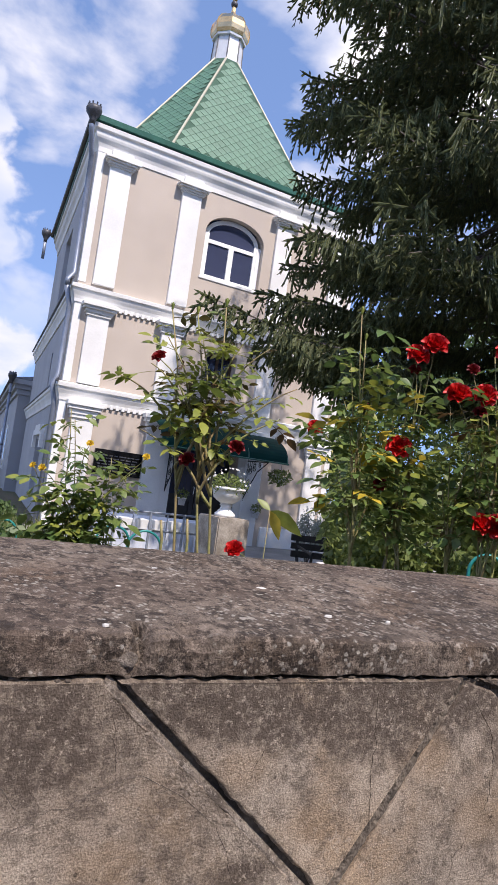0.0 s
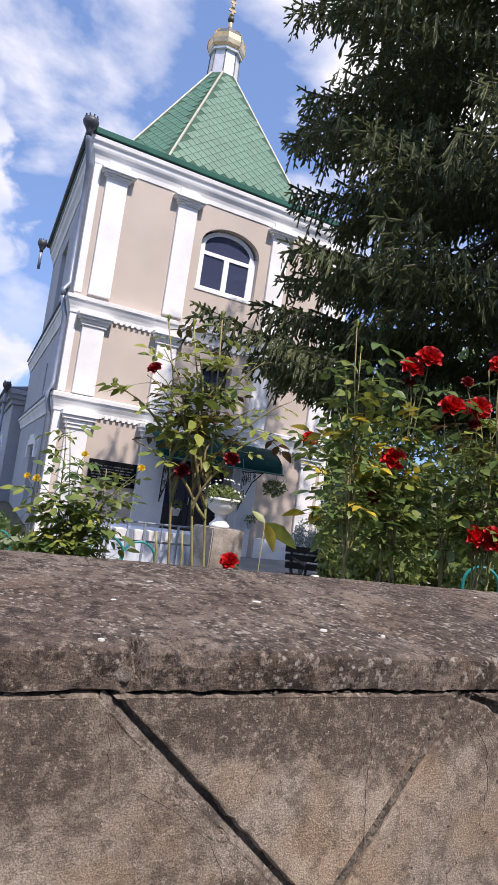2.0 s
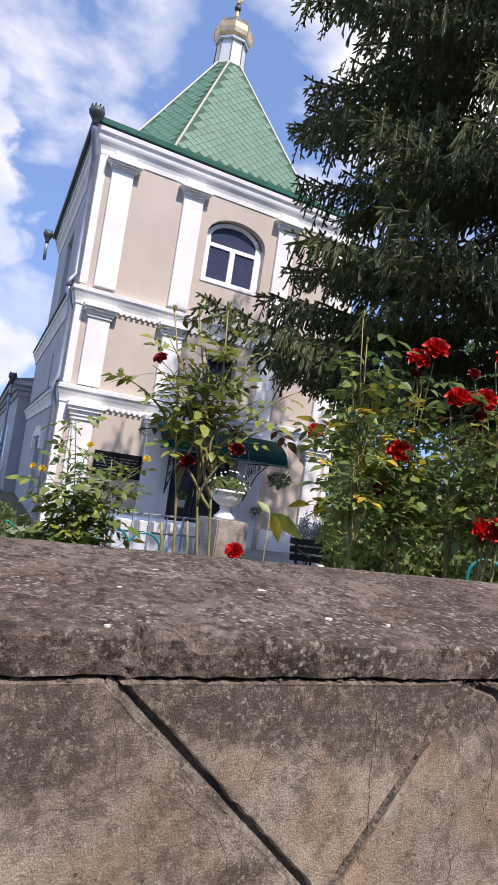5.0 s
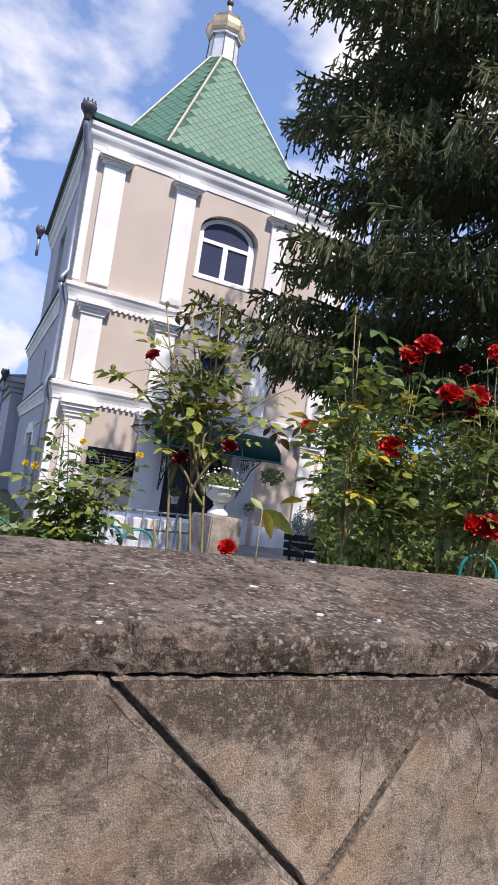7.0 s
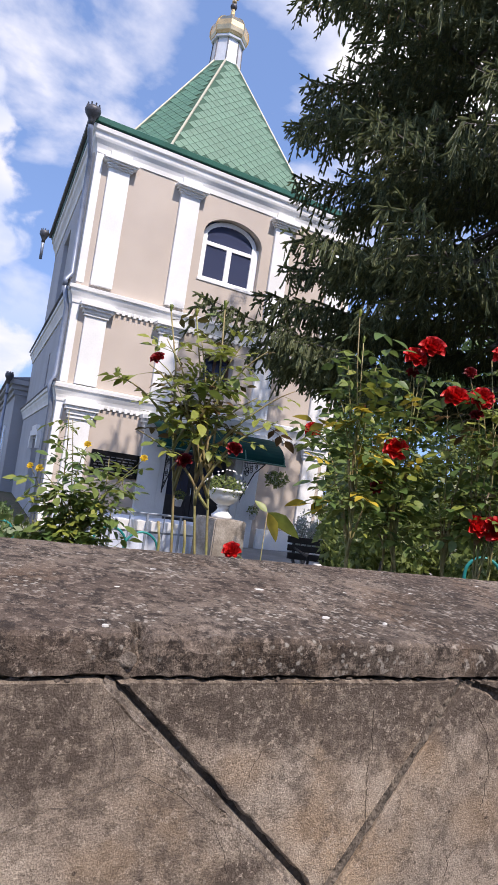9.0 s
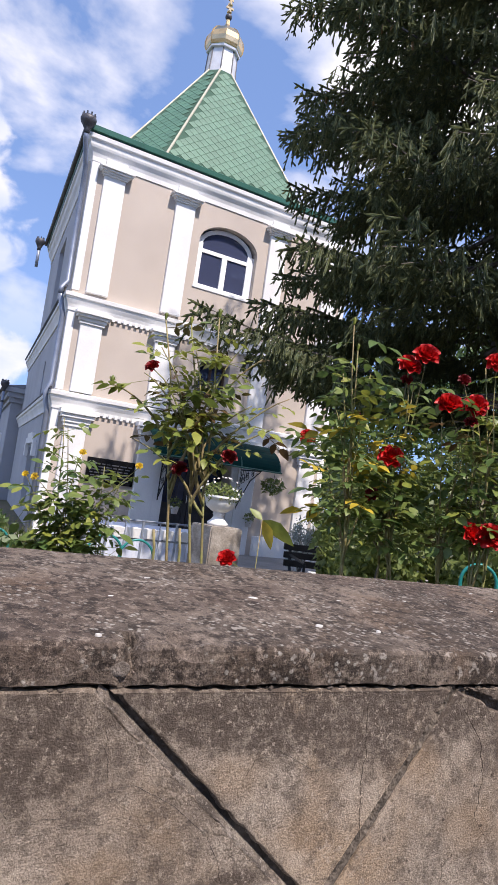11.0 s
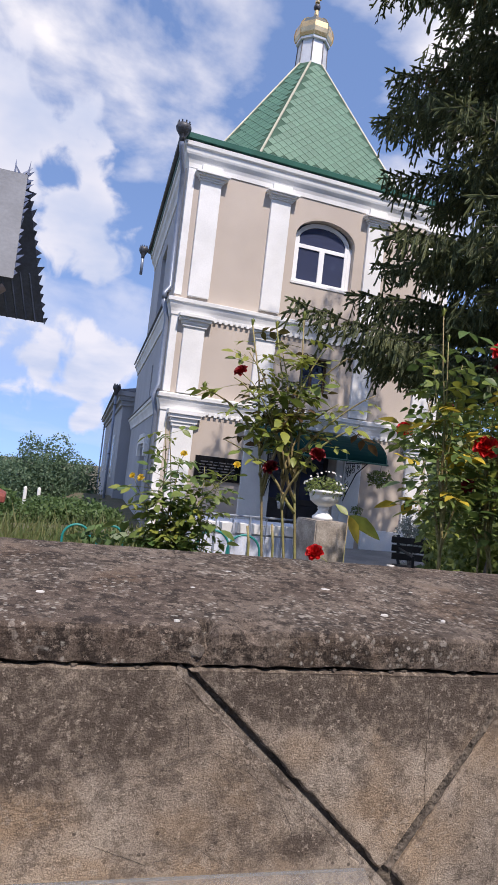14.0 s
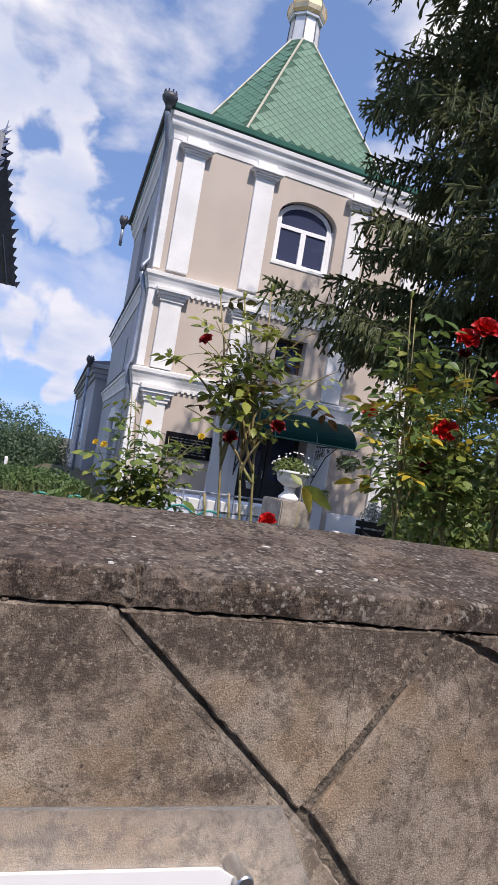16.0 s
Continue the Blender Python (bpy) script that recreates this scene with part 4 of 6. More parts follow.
for k in range(9):
    a = k * math.tau / 9
    bm = bmesh.new(); tube(bm, [(0.04 + 0.11 * math.cos(a), -0.28 + 0.11 * math.sin(a), 7.95), (0.04 + 0.12 * math.cos(a), -0.28 + 0.12 * math.sin(a), 8.02)], 0.016, 5); part("spike", bm, LEAD, t)
t = thing("downpipe", (0.15, 0.1, 0.0), "blue-grey zinc downpipe down the tower corner", "downpipe", "downpipes")
bm = bmesh.new(); tube(bm, [(0.10, 0.0, 4.60), (0.22, 0.12, 4.25), (0.22, 0.12, 2.92), (0.12, 0.0, 2.70), (0.22, 0.12, 2.35), (0.22, 0.12, 0.05)], 0.048, 12); part("pipe", bm, PIPE, t, smooth=True)
downpipe(0.62, DEPTH - 0.15, 7.80, 7.1)

# ---- nave behind the tower ----
nave = thing("church_nave", (4, 20, 0), "low pale grey church nave behind the bell tower", "church")
NX = lambda y: 0.98 + 0.088 * (y - 10.5)
bm = bmesh.new()
for z0, z1, o in ((-4.5, 3.35, 0.0), (3.25, 3.42, 0.08), (3.42, 3.58, 0.18), (3.58, 3.74, 0.3)):
    ring_loft(bm, [[(NX(10.5) - o, 10.5 - o, z), (7.4 + o, 10.5 - o, z), (8.8 + o, 30, z), (NX(30) - o, 30, z)] for z in (z0, z1 - 0.002)])
part("wall", bm, SHADEGREY, nave, "shade-toned grey stucco nave wall with moulded cornice")
bm = bmesh.new()
ring_loft(bm, [[(NX(10.2) - 0.36, 10.2, 3.745), (7.8, 10.2, 3.745), (9.2, 30.3, 3.745), (NX(30.3) - 0.36, 30.3, 3.745)], [(NX(10.5) + 2.4, 11.5, 4.4), (5.2, 11.5, 4.4), (6.0, 28.5, 4.4), (NX(28) + 2.4, 28.5, 4.4)]])
part("roof", bm, LEAD, nave, "dark grey metal roof")
for y in (13.5, 18.5, 23.5):
    bm = bmesh.new(); ring_loft(bm, [[(NX(y) - o, y, z) for z in (0.6, 2.3)] + [(NX(y + 0.9) - o, y + 0.9, z) for z in (2.3, 0.6)] for o in (0.0, 0.05)])
    w = part("window", bm, WHITE, nave)
    bm = bmesh.new(); ring_loft(bm, [[(NX(y + 0.15) - o, y + 0.15, z) for z in (0.75, 2.15)] + [(NX(y + 0.75) - o, y + 0.75, z) for z in (2.15, 0.75)] for o in (0.045, 0.055)])
    part("pane", bm, BLACK, w)
downpipe(0.64, 10.05, 3.72, -1.0)
downpipe(NX(29.5) - 0.12, 29.5, 3.72, -4.5)

# ---- forecourt ----
CONC = mat("pale cast concrete", (0.40, 0.36, 0.315), 0.9, 0.18, 7, 60, 0.35, tint=(0.21, 0.18, 0.15))
pedestal = thing("pedestal", (0.80, -6.60, 0), "weathered pale concrete pedestal block", "pedestal")
PED = Matrix.Translation((0.80, -6.62, 0)) @ Matrix.Rotation(radians(8), 4, "Z")


def turned(bm, m):
    bmesh.ops.transform(bm, matrix=m, verts=bm.verts)
    return bm


bm = bmesh.new(); box(bm, -0.19, 0.19, -0.19, 0.19, 0.0, 0.98); bevel(bm, 0.012, 2); part("block", turned(bm, PED), CONC, pedestal)
bm = bmesh.new(); box(bm, -0.25, 0.25, -0.25, 0.25, 0.0, 0.18); bevel(bm, 0.012, 2); part("plinth", turned(bm, PED), CONC, pedestal)
vase = thing("garden_urn", (0.80, -6.62, 0.98), "white cast garden urn full of small daisies on a pedestal", "urn")
bm = bmesh.new()
lathe(bm, [(0.105, 0.0), (0.105, 0.03), (0.085, 0.045), (0.06, 0.075), (0.05, 0.10), (0.065, 0.115), (0.055, 0.13), (0.09, 0.15), (0.14, 0.185), (0.155, 0.24), (0.16, 0.265), (0.178, 0.275), (0.18, 0.295), (0.16, 0.30), (0.15, 0.28), (0.02, 0.27)], (0.80, -6.62, 0.982), 28)
part("urn_body", bm, WHITE, vase, "white cast urn", True)

# railing with white planter boxes
RAILBLUE = mat("blue grey painted steel", (0.30, 0.34, 0.40), 0.45, 0.1, 8, 60, 0.05, metal=0.2)
rail = thing("railing", (0.5, -5.1, 0), "blue-grey steel railing round the porch", "railing")
RY = lambda x: -5.15 + 0.10 * x
for z in (0.84, 0.62, 0.30):
    bm = bmesh.new(); tube(bm, [(-0.35, RY(-0.35), z), (1.5, RY(1.5), z)], 0.014, 6); part("rail", bm, RAILBLUE, rail)
for i in range(9):
    x = -0.33 + i * 0.227
    bm = bmesh.new(); tube(bm, [(x, RY(x), 0.0), (x, RY(x), 0.85)], 0.016 if i % 2 == 0 else 0.008, 6); part("post", bm, RAILBLUE, rail)
POT = mat("white plastic planter", (0.80, 0.80, 0.79), 0.45, 0.04, 6, 50, 0.03)
soil_mat = mat("potting soil", (0.05, 0.035, 0.025), 0.95, 0.3, 40, 120, 0.6)
first = thing("planter_box", (0, 0, 0), "small white plastic planter box on the railing", "planter", "planters on the railing")
bm = bmesh.new()
ring_loft(bm, [[(-0.055, -0.05, 0), (0.055, -0.05, 0), (0.055, 0.05, 0), (-0.055, 0.05, 0)], [(-0.07, -0.065, 0.12), (0.07, -0.065, 0.12), (0.07, 0.065, 0.12), (-0.07, 0.065, 0.12)], [(-0.06, -0.055, 0.12), (0.06, -0.055, 0.12), (0.06, 0.055, 0.12), (-0.06, 0.055, 0.12)], [(-0.06, -0.055, 0.10), (0.06, -0.055, 0.10), (0.06, 0.055, 0.10), (-0.06, 0.055, 0.10)]])
bevel(bm, 0.004, 1)
part("box", bm, POT, first)
bm = bmesh.new(); box(bm, -0.058, 0.058, -0.053, 0.053, 0.06, 0.104); part("soil", bm, soil_mat, first)
first.location = (-0.18, RY(-0.18) - 0.02, 0.636)
for i, x in enumerate((0.03, 0.25, 0.46, 0.68, 0.90, 1.12)):
    copy_thing(first, pose(x, RY(x) - 0.02, 0.636, 0, 0, 3 - i * 1.2))

# blue-white low table with cloth behind the railing
CLOTH = mat("white and pale blue cloth", (0.62, 0.66, 0.74), 0.9, 0.06, 5, 60, 0.15)
table = thing("garden_table", (0.9, -3.4, 0), "low garden table under a pale blue-white cloth", "table")
bm = bmesh.new(); box(bm, -0.3, 2.2, -4.0, -3.2, 0.60, 0.66); bevel(bm, 0.01, 2); part("tabletop", bm, CLOTH, table)
bm = bmesh.new()
n = 60
ring = [(-0.31 + 2.52 * i / n, -4.01 - 0.012 * math.sin(i * 0.9) - 0.01 * math.sin(i * 2.1)) for i in range(n + 1)]
ring_loft(bm, [[(x, y, 0.66), (x, y - 0.01, 0.18), (x, y + 0.0, 0.18), (x, y + 0.008, 0.655)] for x, y in ring])
part("cloth_front", bm, CLOTH, table)
for x, y in ((-0.2, -3.9), (2.1, -3.9), (-0.2, -3.3), (2.1, -3.3)):
    bm = bmesh.new(); tube(bm, [(x, y, 0), (x, y, 0.6)], 0.025, 6); part("leg", bm, RAILBLUE, table)

# dark slatted benches
SLAT = mat("dark stained bench slat", (0.030, 0.026, 0.024), 0.55, 0.2, 10, 90, 0.15)


def bench(x, y, rz):
    b = thing("garden_bench", (0, 0, 0), "dark slatted wooden garden bench with iron side frames", "bench", "garden benches")
    for k in range(5):
        bm = bmesh.new(); box(bm, -0.75, 0.75, -0.22 + 0.095 * k, -0.145 + 0.095 * k, 0.42, 0.45); bevel(bm, 0.005, 1); part("seat_slat", bm, SLAT, b)
    for k in range(3):
        bm = bmesh.new(); box(bm, -0.75, 0.75, 0.27 + 0.028 * k, 0.295 + 0.028 * k, 0.50 + 0.10 * k, 0.58 + 0.10 * k); bevel(bm, 0.005, 1); part("back_slat", bm, SLAT, b)
    for sx in (-0.66, 0.66):
        bm = bmesh.new()
        tube(bm, [(sx, -0.26, 0), (sx, -0.20, 0.41), (sx, 0.24, 0.41), (sx, 0.30, 0.5), (sx, 0.37, 0.80)], 0.022, 6)
        tube(bm, [(sx, 0.30, 0), (sx, 0.22, 0.41)], 0.022, 6)
        tube(bm, [(sx, -0.24, 0.41), (sx, -0.25, 0.60), (sx, 0.31, 0.64)], 0.018, 6)
        part("side_frame", bm, IRON, b)
    b.matrix_basis = pose(x, y, 0, 0, 0, rz)
    return b


bench(3.02, -5.95, -14)
bench(4.75, -6.1, -14)

# teal hoops that fence the beds
TEAL = mat("teal painted wire", (0.01, 0.22, 0.20), 0.4, 0.1, 10, 80, 0.03)


def hoop(x, y, r, ztop, rz=0.0):
    h = thing("bed_hoop", (x, y, 0), "teal painted wire hoop edging the flower bed", "hoop", "bed hoops")
    ca, sa = math.cos(rz), math.sin(rz)
    pts = [(x - r * ca, y - r * sa, 0.0)] + [(x - r * math.cos(a) * ca, y - r * math.cos(a) * sa, ztop - r + r * math.sin(a)) for a in [math.pi * i / 14 for i in range(15)]] + [(x + r * ca, y + r * sa, 0.0)]
    bm = bmesh.new(); tube(bm, pts, 0.010, 8); part("wire", bm, TEAL, h, smooth=True)


hoop(-0.56, -7.40, 0.14, 0.86)
hoop(-0.25, -7.30, 0.15, 0.83)
hoop(-1.66, -7.2, 0.11, 0.80)
hoop(-1.37, -7.1, 0.11, 0.80)
hoop(0.85, -9.95, 0.10, 1.13, -0.6)

# hanging pots by the door
for name, x, y, z, lab in (("hanging_pot", 2.80, -0.6, 0.74, "white hanging flower pot on thin chains"), ("wall_pot", 4.72, -0.18, 0.62, "small white wall-mounted plant pot")):
    h = thing(name, (x, y, z), lab, "plant pot")
    bm = bmesh.new(); lathe(bm, [(0.06, 0.0), (0.085, 0.13), (0.092, 0.13), (0.092, 0.15), (0.075, 0.15), (0.07, 0.12)], (x, y, z), 16); part("pot", bm, POT, h, smooth=True)
    bm = bmesh.new(); lathe(bm, [(0.074, 0.115), (0.05, 0.125), (0.01, 0.128)], (x, y, z), 12); part("soil", bm, soil_mat, h)
    if name == "hanging_pot":
        for k in range(3):
            a = k * 2.09
            bm = bmesh.new(); tube(bm, [(x + 0.088 * math.cos(a), y + 0.088 * math.sin(a), z + 0.14), (x, y, z + 0.75)], 0.003, 4); part("chain", bm, IRON, h)
        bm = bmesh.new(); tube(bm, [(x, y, z + 0.75), (x, y, 2.29)], 0.003, 4); part("hook", bm, IRON, h)
    else:
        bm = bmesh.new(); tube(bm, [(x, y + 0.09, z + 0.08), (x, -0.0, z + 0.08)], 0.008, 5); part("arm", bm, IRON, h)

# ---- wayside crucifix under a sheet-metal roof ----
SHEET = mat("galvanised sheet", (0.13, 0.14, 0.16), 0.55, 0.1, 3, 40, 0.08, metal=0.35)
# copy of the roof metal with the underside's navy shade in its colour
SHADESHEET = mat("shade-blue roof sheet", (0.13, 0.16, 0.25), 0.4, 0.15, 4, 40, 0.08, metal=0.3)
shrine = thing("wayside_cross", (-2.85, -7.4, 0), "wooden wayside cross under a galvanised gable roof with jagged edges", "cross")
ridge = [Vector((-4.0, -7.58, 3.36)), Vector((-2.36, -7.58, 3.38))]
near = [Vector((-4.0, -8.15, 2.45)), Vector((-2.345, -8.15, 2.457))]
far = [Vector((-4.0, -6.95, 2.42)), Vector((-2.115, -6.95, 2.43))]


def sheet(a, b, c, d, t):
    n = (b - a).cross(d - a).normalized() * t
    bm = bmesh.new(); ring_loft(bm, [[a, b, c, d], [a + n, b + n, c + n, d + n]])
    return bm


part("near_sheet", sheet(near[0], near[1], ridge[1], ridge[0], 0.006), SHEET, shrine, "pale galvanised roof sheet")
part("far_sheet", sheet(far[0], far[1], ridge[1], ridge[0], 0.006), SHADESHEET, shrine, "corrugated roof sheet with dark shade in its colour")
rnd = random.Random(8)
bm = bmesh.new()
for a, b in ((near[1], ridge[1]), (ridge[1], far[1])):
    for k in range(16):
        p = a.lerp(b, (k + 0.5) / 16)
        q = a.lerp(b, (k + 1.3) / 16)
        tip = (p + q) / 2 + Vector((rnd.uniform(0.012, 0.05), rnd.uniform(-0.02, 0.02), rnd.uniform(0.0, 0.05)))
        ring_loft(bm, [[p, q, tip], [p + Vector((0, 0.004, 0)), q + Vector((0, 0.004, 0)), tip + Vector((0, 0.003, 0))]])
for k in range(4):
    p = ridge[1] + Vector((-0.03 * k, 0, 0))
    tube(bm, [p, p + Vector((rnd.uniform(-0.04, 0.06), 0, rnd.uniform(0.06, 0.13)))], [0.012, 0.001], 4)
part("jagged_edge", bm, SHADESHEET, shrine, "jagged cut metal fringe")
for k in range(10):
    f = 0.05 + 0.09 * k
    a, b = far[0].lerp(far[1], 0.62 + 0.038 * k), None
    a = a + Vector((0, -0.004, -0.004))
    b = a + (ridge[1] - far[1]) * 0.35
    bm = bmesh.new(); tube(bm, [a, b], 0.009, 5); part("corrugation", bm, SHADESHEET, shrine)
bm = bmesh.new(); box(bm, -3.07, -2.93, -7.66, -7.52, 0, 3.25); box(bm, -3.5, -2.46, -7.65, -7.53, 2.38, 2.50); bevel(bm, 0.008, 1)
part("cross", bm, BROWN, shrine, "brown wooden cross")
STONE = mat("painted plaster figure", (0.45, 0.33, 0.27), 0.6, 0.1, 8, 60, 0.1)
bm = bmesh.new()
tube(bm, [(-3.0, -7.72, 1.2), (-3.0, -7.76, 1.6), (-3.0, -7.74, 2.0), (-3.0, -7.72, 2.3), (-3.0, -7.74, 2.55)], [0.05, 0.09, 0.11, 0.13, 0.07], 10)
tube(bm, [(-3.0, -7.74, 2.30), (-2.72, -7.70, 2.34), (-2.50, -7.68, 2.44), (-2.42, -7.67, 2.5)], [0.06, 0.05, 0.04, 0.03], 8)
tube(bm, [(-3.0, -7.74, 2.30), (-3.28, -7.70, 2.34), (-3.52, -7.68, 2.44)], [0.06, 0.05, 0.03], 8)
solid("statue", bm, STONE, "painted plaster figure fixed to the wayside cross", "statue", smooth=True, at=(-3.0, -7.7, 1.2))

post = thing("gate_post", (-2.50, -6.7, 0), "white gate post with a red cap slab", "post")
bm = bmesh.new(); box(bm, -2.66, -2.32, -6.86, -6.52, 0, 0.90); bevel(bm, 0.01, 2); part("shaft", bm, WHITE, post)
bm = bmesh.new(); ring_loft(bm, [[(-2.49 + sx * r, -6.69 + sy * r, z) for sx, sy in ((-1, -1), (1, -1), (1, 1), (-1, 1))] for r, z in ((0.25, 0.90), (0.25, 0.96), (0.06, 1.06))]); bevel(bm, 0.008, 1)
part("cap", bm, mat("dull red painted cap", (0.30, 0.07, 0.05), 0.7, 0.15, 8, 60, 0.2), post, "dull red cap slab")

# unseen plain wall, added across the lane behind the camera
bm = bmesh.new(); box(bm, -14, 30, -23.4, -23.0, 0, 7.0)
solid("wall_lane", bm, BEIGE, "plain beige wall added unseen across the lane", "wall", "structure")

# ---- planting ----
def leaf_mat(name, color, alt, through_light=0.35, rough=0.45, spread=0.25, island=False):
    m = bpy.data.materials.new(name)
    m.use_nodes = True
    n, l = m.node_tree.nodes, m.node_tree.links
    b, out = n["Principled BSDF"], n["Material Output"]
    b.inputs["Roughness"].default_value = rough
    if island:
        src = n.new("ShaderNodeNewGeometry").outputs["Random Per Island"]
    else:
        src = n.new("ShaderNodeObjectInfo").outputs["Random"]
    tc, tex = n.new("ShaderNodeTexCoord"), n.new("ShaderNodeTexNoise")
    tex.inputs["Scale"].default_value, tex.inputs["Detail"].default_value = 45.0, 3.0
    l.new(tc.outputs["Object"], tex.inputs["Vector"])
    mix = n.new("ShaderNodeMix"); mix.data_type = "RGBA"
    mix.inputs[6].default_value, mix.inputs[7].default_value = (*color, 1), (*alt, 1)
    l.new(src, mix.inputs[0])
    hsv = n.new("ShaderNodeHueSaturation")
    rng = n.new("ShaderNodeMapRange")
    rng.inputs["From Min"].default_value, rng.inputs["From Max"].default_value = 0.3, 0.7
    rng.inputs["To Min"].default_value, rng.inputs["To Max"].default_value = 1 - spread, 1 + spread
    l.new(tex.outputs["Fac"], rng.inputs["Value"]); l.new(rng.outputs[0], hsv.inputs["Value"])
    l.new(mix.outputs[2], hsv.inputs["Color"]); l.new(hsv.outputs[0], b.inputs["Base Color"])
    tr, sh = n.new("ShaderNodeBsdfTranslucent"), n.new("ShaderNodeMixShader")
    l.new(hsv.outputs[0], tr.inputs["Color"])
    sh.inputs[0].default_value = through_light
    l.new(b.outputs[0], sh.inputs[1]); l.new(tr.outputs[0], sh.inputs[2]); l.new(sh.outputs[0], out.inputs["Surface"])
    return m


LEAF_A = leaf_mat("yellow green rose leaf", (0.28, 0.30, 0.055), (0.15, 0.21, 0.048))
LEAF_B = leaf_mat("deep green rose leaf", (0.085, 0.15, 0.042), (0.18, 0.23, 0.058))
LEAF_R = leaf_mat("bronze young rose leaf", (0.13, 0.07, 0.03), (0.09, 0.10, 0.03))
LEAF_Y = leaf_mat("yellowed rose leaf", (0.55, 0.40, 0.04), (0.45, 0.36, 0.06))
CANE = mat("green brown rose cane", (0.26, 0.27, 0.09), 0.55, 0.2, 14, 90, 0.2, tint=(0.24, 0.18, 0.08))
RED = leaf_mat("crimson petal", (0.62, 0.012, 0.010), (0.48, 0.007, 0.008), 0.25, 0.5, 0.2)
DARKRED = leaf_mat("dark crimson petal", (0.22, 0.005, 0.008), (0.14, 0.003, 0.006), 0.2, 0.5, 0.2)
YELLOW = leaf_mat("yellow petal", (0.80, 0.58, 0.04), (0.80, 0.62, 0.10), 0.3, 0.5, 0.15)
NEEDLE = leaf_mat("spruce needles", (0.088, 0.122, 0.072), (0.225, 0.245, 0.105), 0.36, 0.55, 0.3, True)
BUSH = leaf_mat("shrub leaves", (0.11, 0.16, 0.045), (0.22, 0.26, 0.075), 0.48, 0.45, 0.25, True)
TREE_L = leaf_mat("tree leaves", (0.075, 0.135, 0.045), (0.13, 0.20, 0.065), 0.42, 0.5, 0.25, True)
# leaf green paled and blued to paint in the haze of distance
FAR_L = leaf_mat("haze-tinted tree leaves", (0.085, 0.150, 0.085), (0.145, 0.215, 0.125), 0.42, 0.5, 0.25, True)
SILVERLEAF = leaf_mat("silver grey leaves", (0.30, 0.34, 0.29), (0.40, 0.43, 0.38), 0.2, 0.7, 0.15, True)
CONE = mat("tan spruce cone", (0.30, 0.20, 0.08), 0.7, 0.2, 30, 120, 0.4)
BARK = mat("grey flaking bark", (0.19, 0.17, 0.155), 0.9, 0.25, 9, 50, 0.9, tint=(0.10, 0.085, 0.075))
LIME = mat("lime-painted bark", (0.70, 0.69, 0.66), 0.9, 0.08, 8, 50, 0.6)


def leaflet(bm, base, way, side, up, length, width, fold=0.25, curl=0.15):
    """One pointed leaflet with a folded midrib."""
    rows = []
    for f, w in ((0.0, 0.0), (0.18, 0.62), (0.42, 1.0), (0.70, 0.72), (0.88, 0.35), (1.0, 0.0)):
        mid = base + way * (length * f) - up * (curl * length * f * f)
        if w == 0.0:
            rows.append((bm.verts.new(mid),))
        else:
            o = side * (width * w / 2)
            lift = up * (fold * width * w / 2)
            rows.append((bm.verts.new(mid - o + lift), bm.verts.new(mid), bm.verts.new(mid + o + lift)))
    for a, b in zip(rows, rows[1:]):
        if len(a) == 1:
            bm.faces.new((a[0], b[1], b[0])); bm.faces.new((a[0], b[2], b[1]))
        elif len(b) == 1:
            bm.faces.new((a[0], a[1], b[0])); bm.faces.new((a[1], a[2], b[0]))
        else:
            bm.faces.new((a[0], a[1], b[1], b[0])); bm.faces.new((a[1], a[2], b[2], b[1]))


def compound_leaf(size, count, seed):
    """A rose leaf: leaflets in pairs along a drooping stalk, with one at its end. It grows along +x."""
    rnd = random.Random(seed)
    bm = bmesh.new()
    up, X, Y = Vector((0, 0, 1)), Vector((1, 0, 0)), Vector((0, 1, 0))
    stalk = [Vector((size * 2.1 * f, 0, -0.35 * size * f * f)) for f in (0, 0.3, 0.6, 1.0)]
    tube(bm, stalk, [0.0011, 0.001, 0.0008, 0.0006], 4)
    spots = [(1.0, 0, 1.12)]
    for k in range((count - 1) // 2):
        spots += [(0.72 - 0.34 * k, 1, 0.95 - 0.12 * k), (0.72 - 0.34 * k, -1, 0.95 - 0.12 * k)]
    for f, s, q in spots:
        p = Vector((size * 2.1 * f, 0, -0.35 * size * f * f))
        a = s * radians(rnd.uniform(55, 78))
        way = (X * math.cos(a) + Y * math.sin(a) - up * rnd.uniform(0.05, 0.40)).normalized()
        side = way.cross(up).normalized()
        nrm = side.cross(way).normalized()
        leaflet(bm, p, way, side, nrm, size * q * rnd.uniform(0.9, 1.1), size * q * rnd.uniform(0.58, 0.70), rnd.uniform(0.1, 0.35), rnd.uniform(0.05, 0.3))
    return bm


def make_leaves(material, size, tag):
    return [finish(compound_leaf(size * s, c, 11 * i + len(tag)), "leaf", material, True) for i, (s, c) in enumerate(((1.0, 5), (0.85, 5), (1.1, 5), (0.75, 3), (1.2, 3)))]


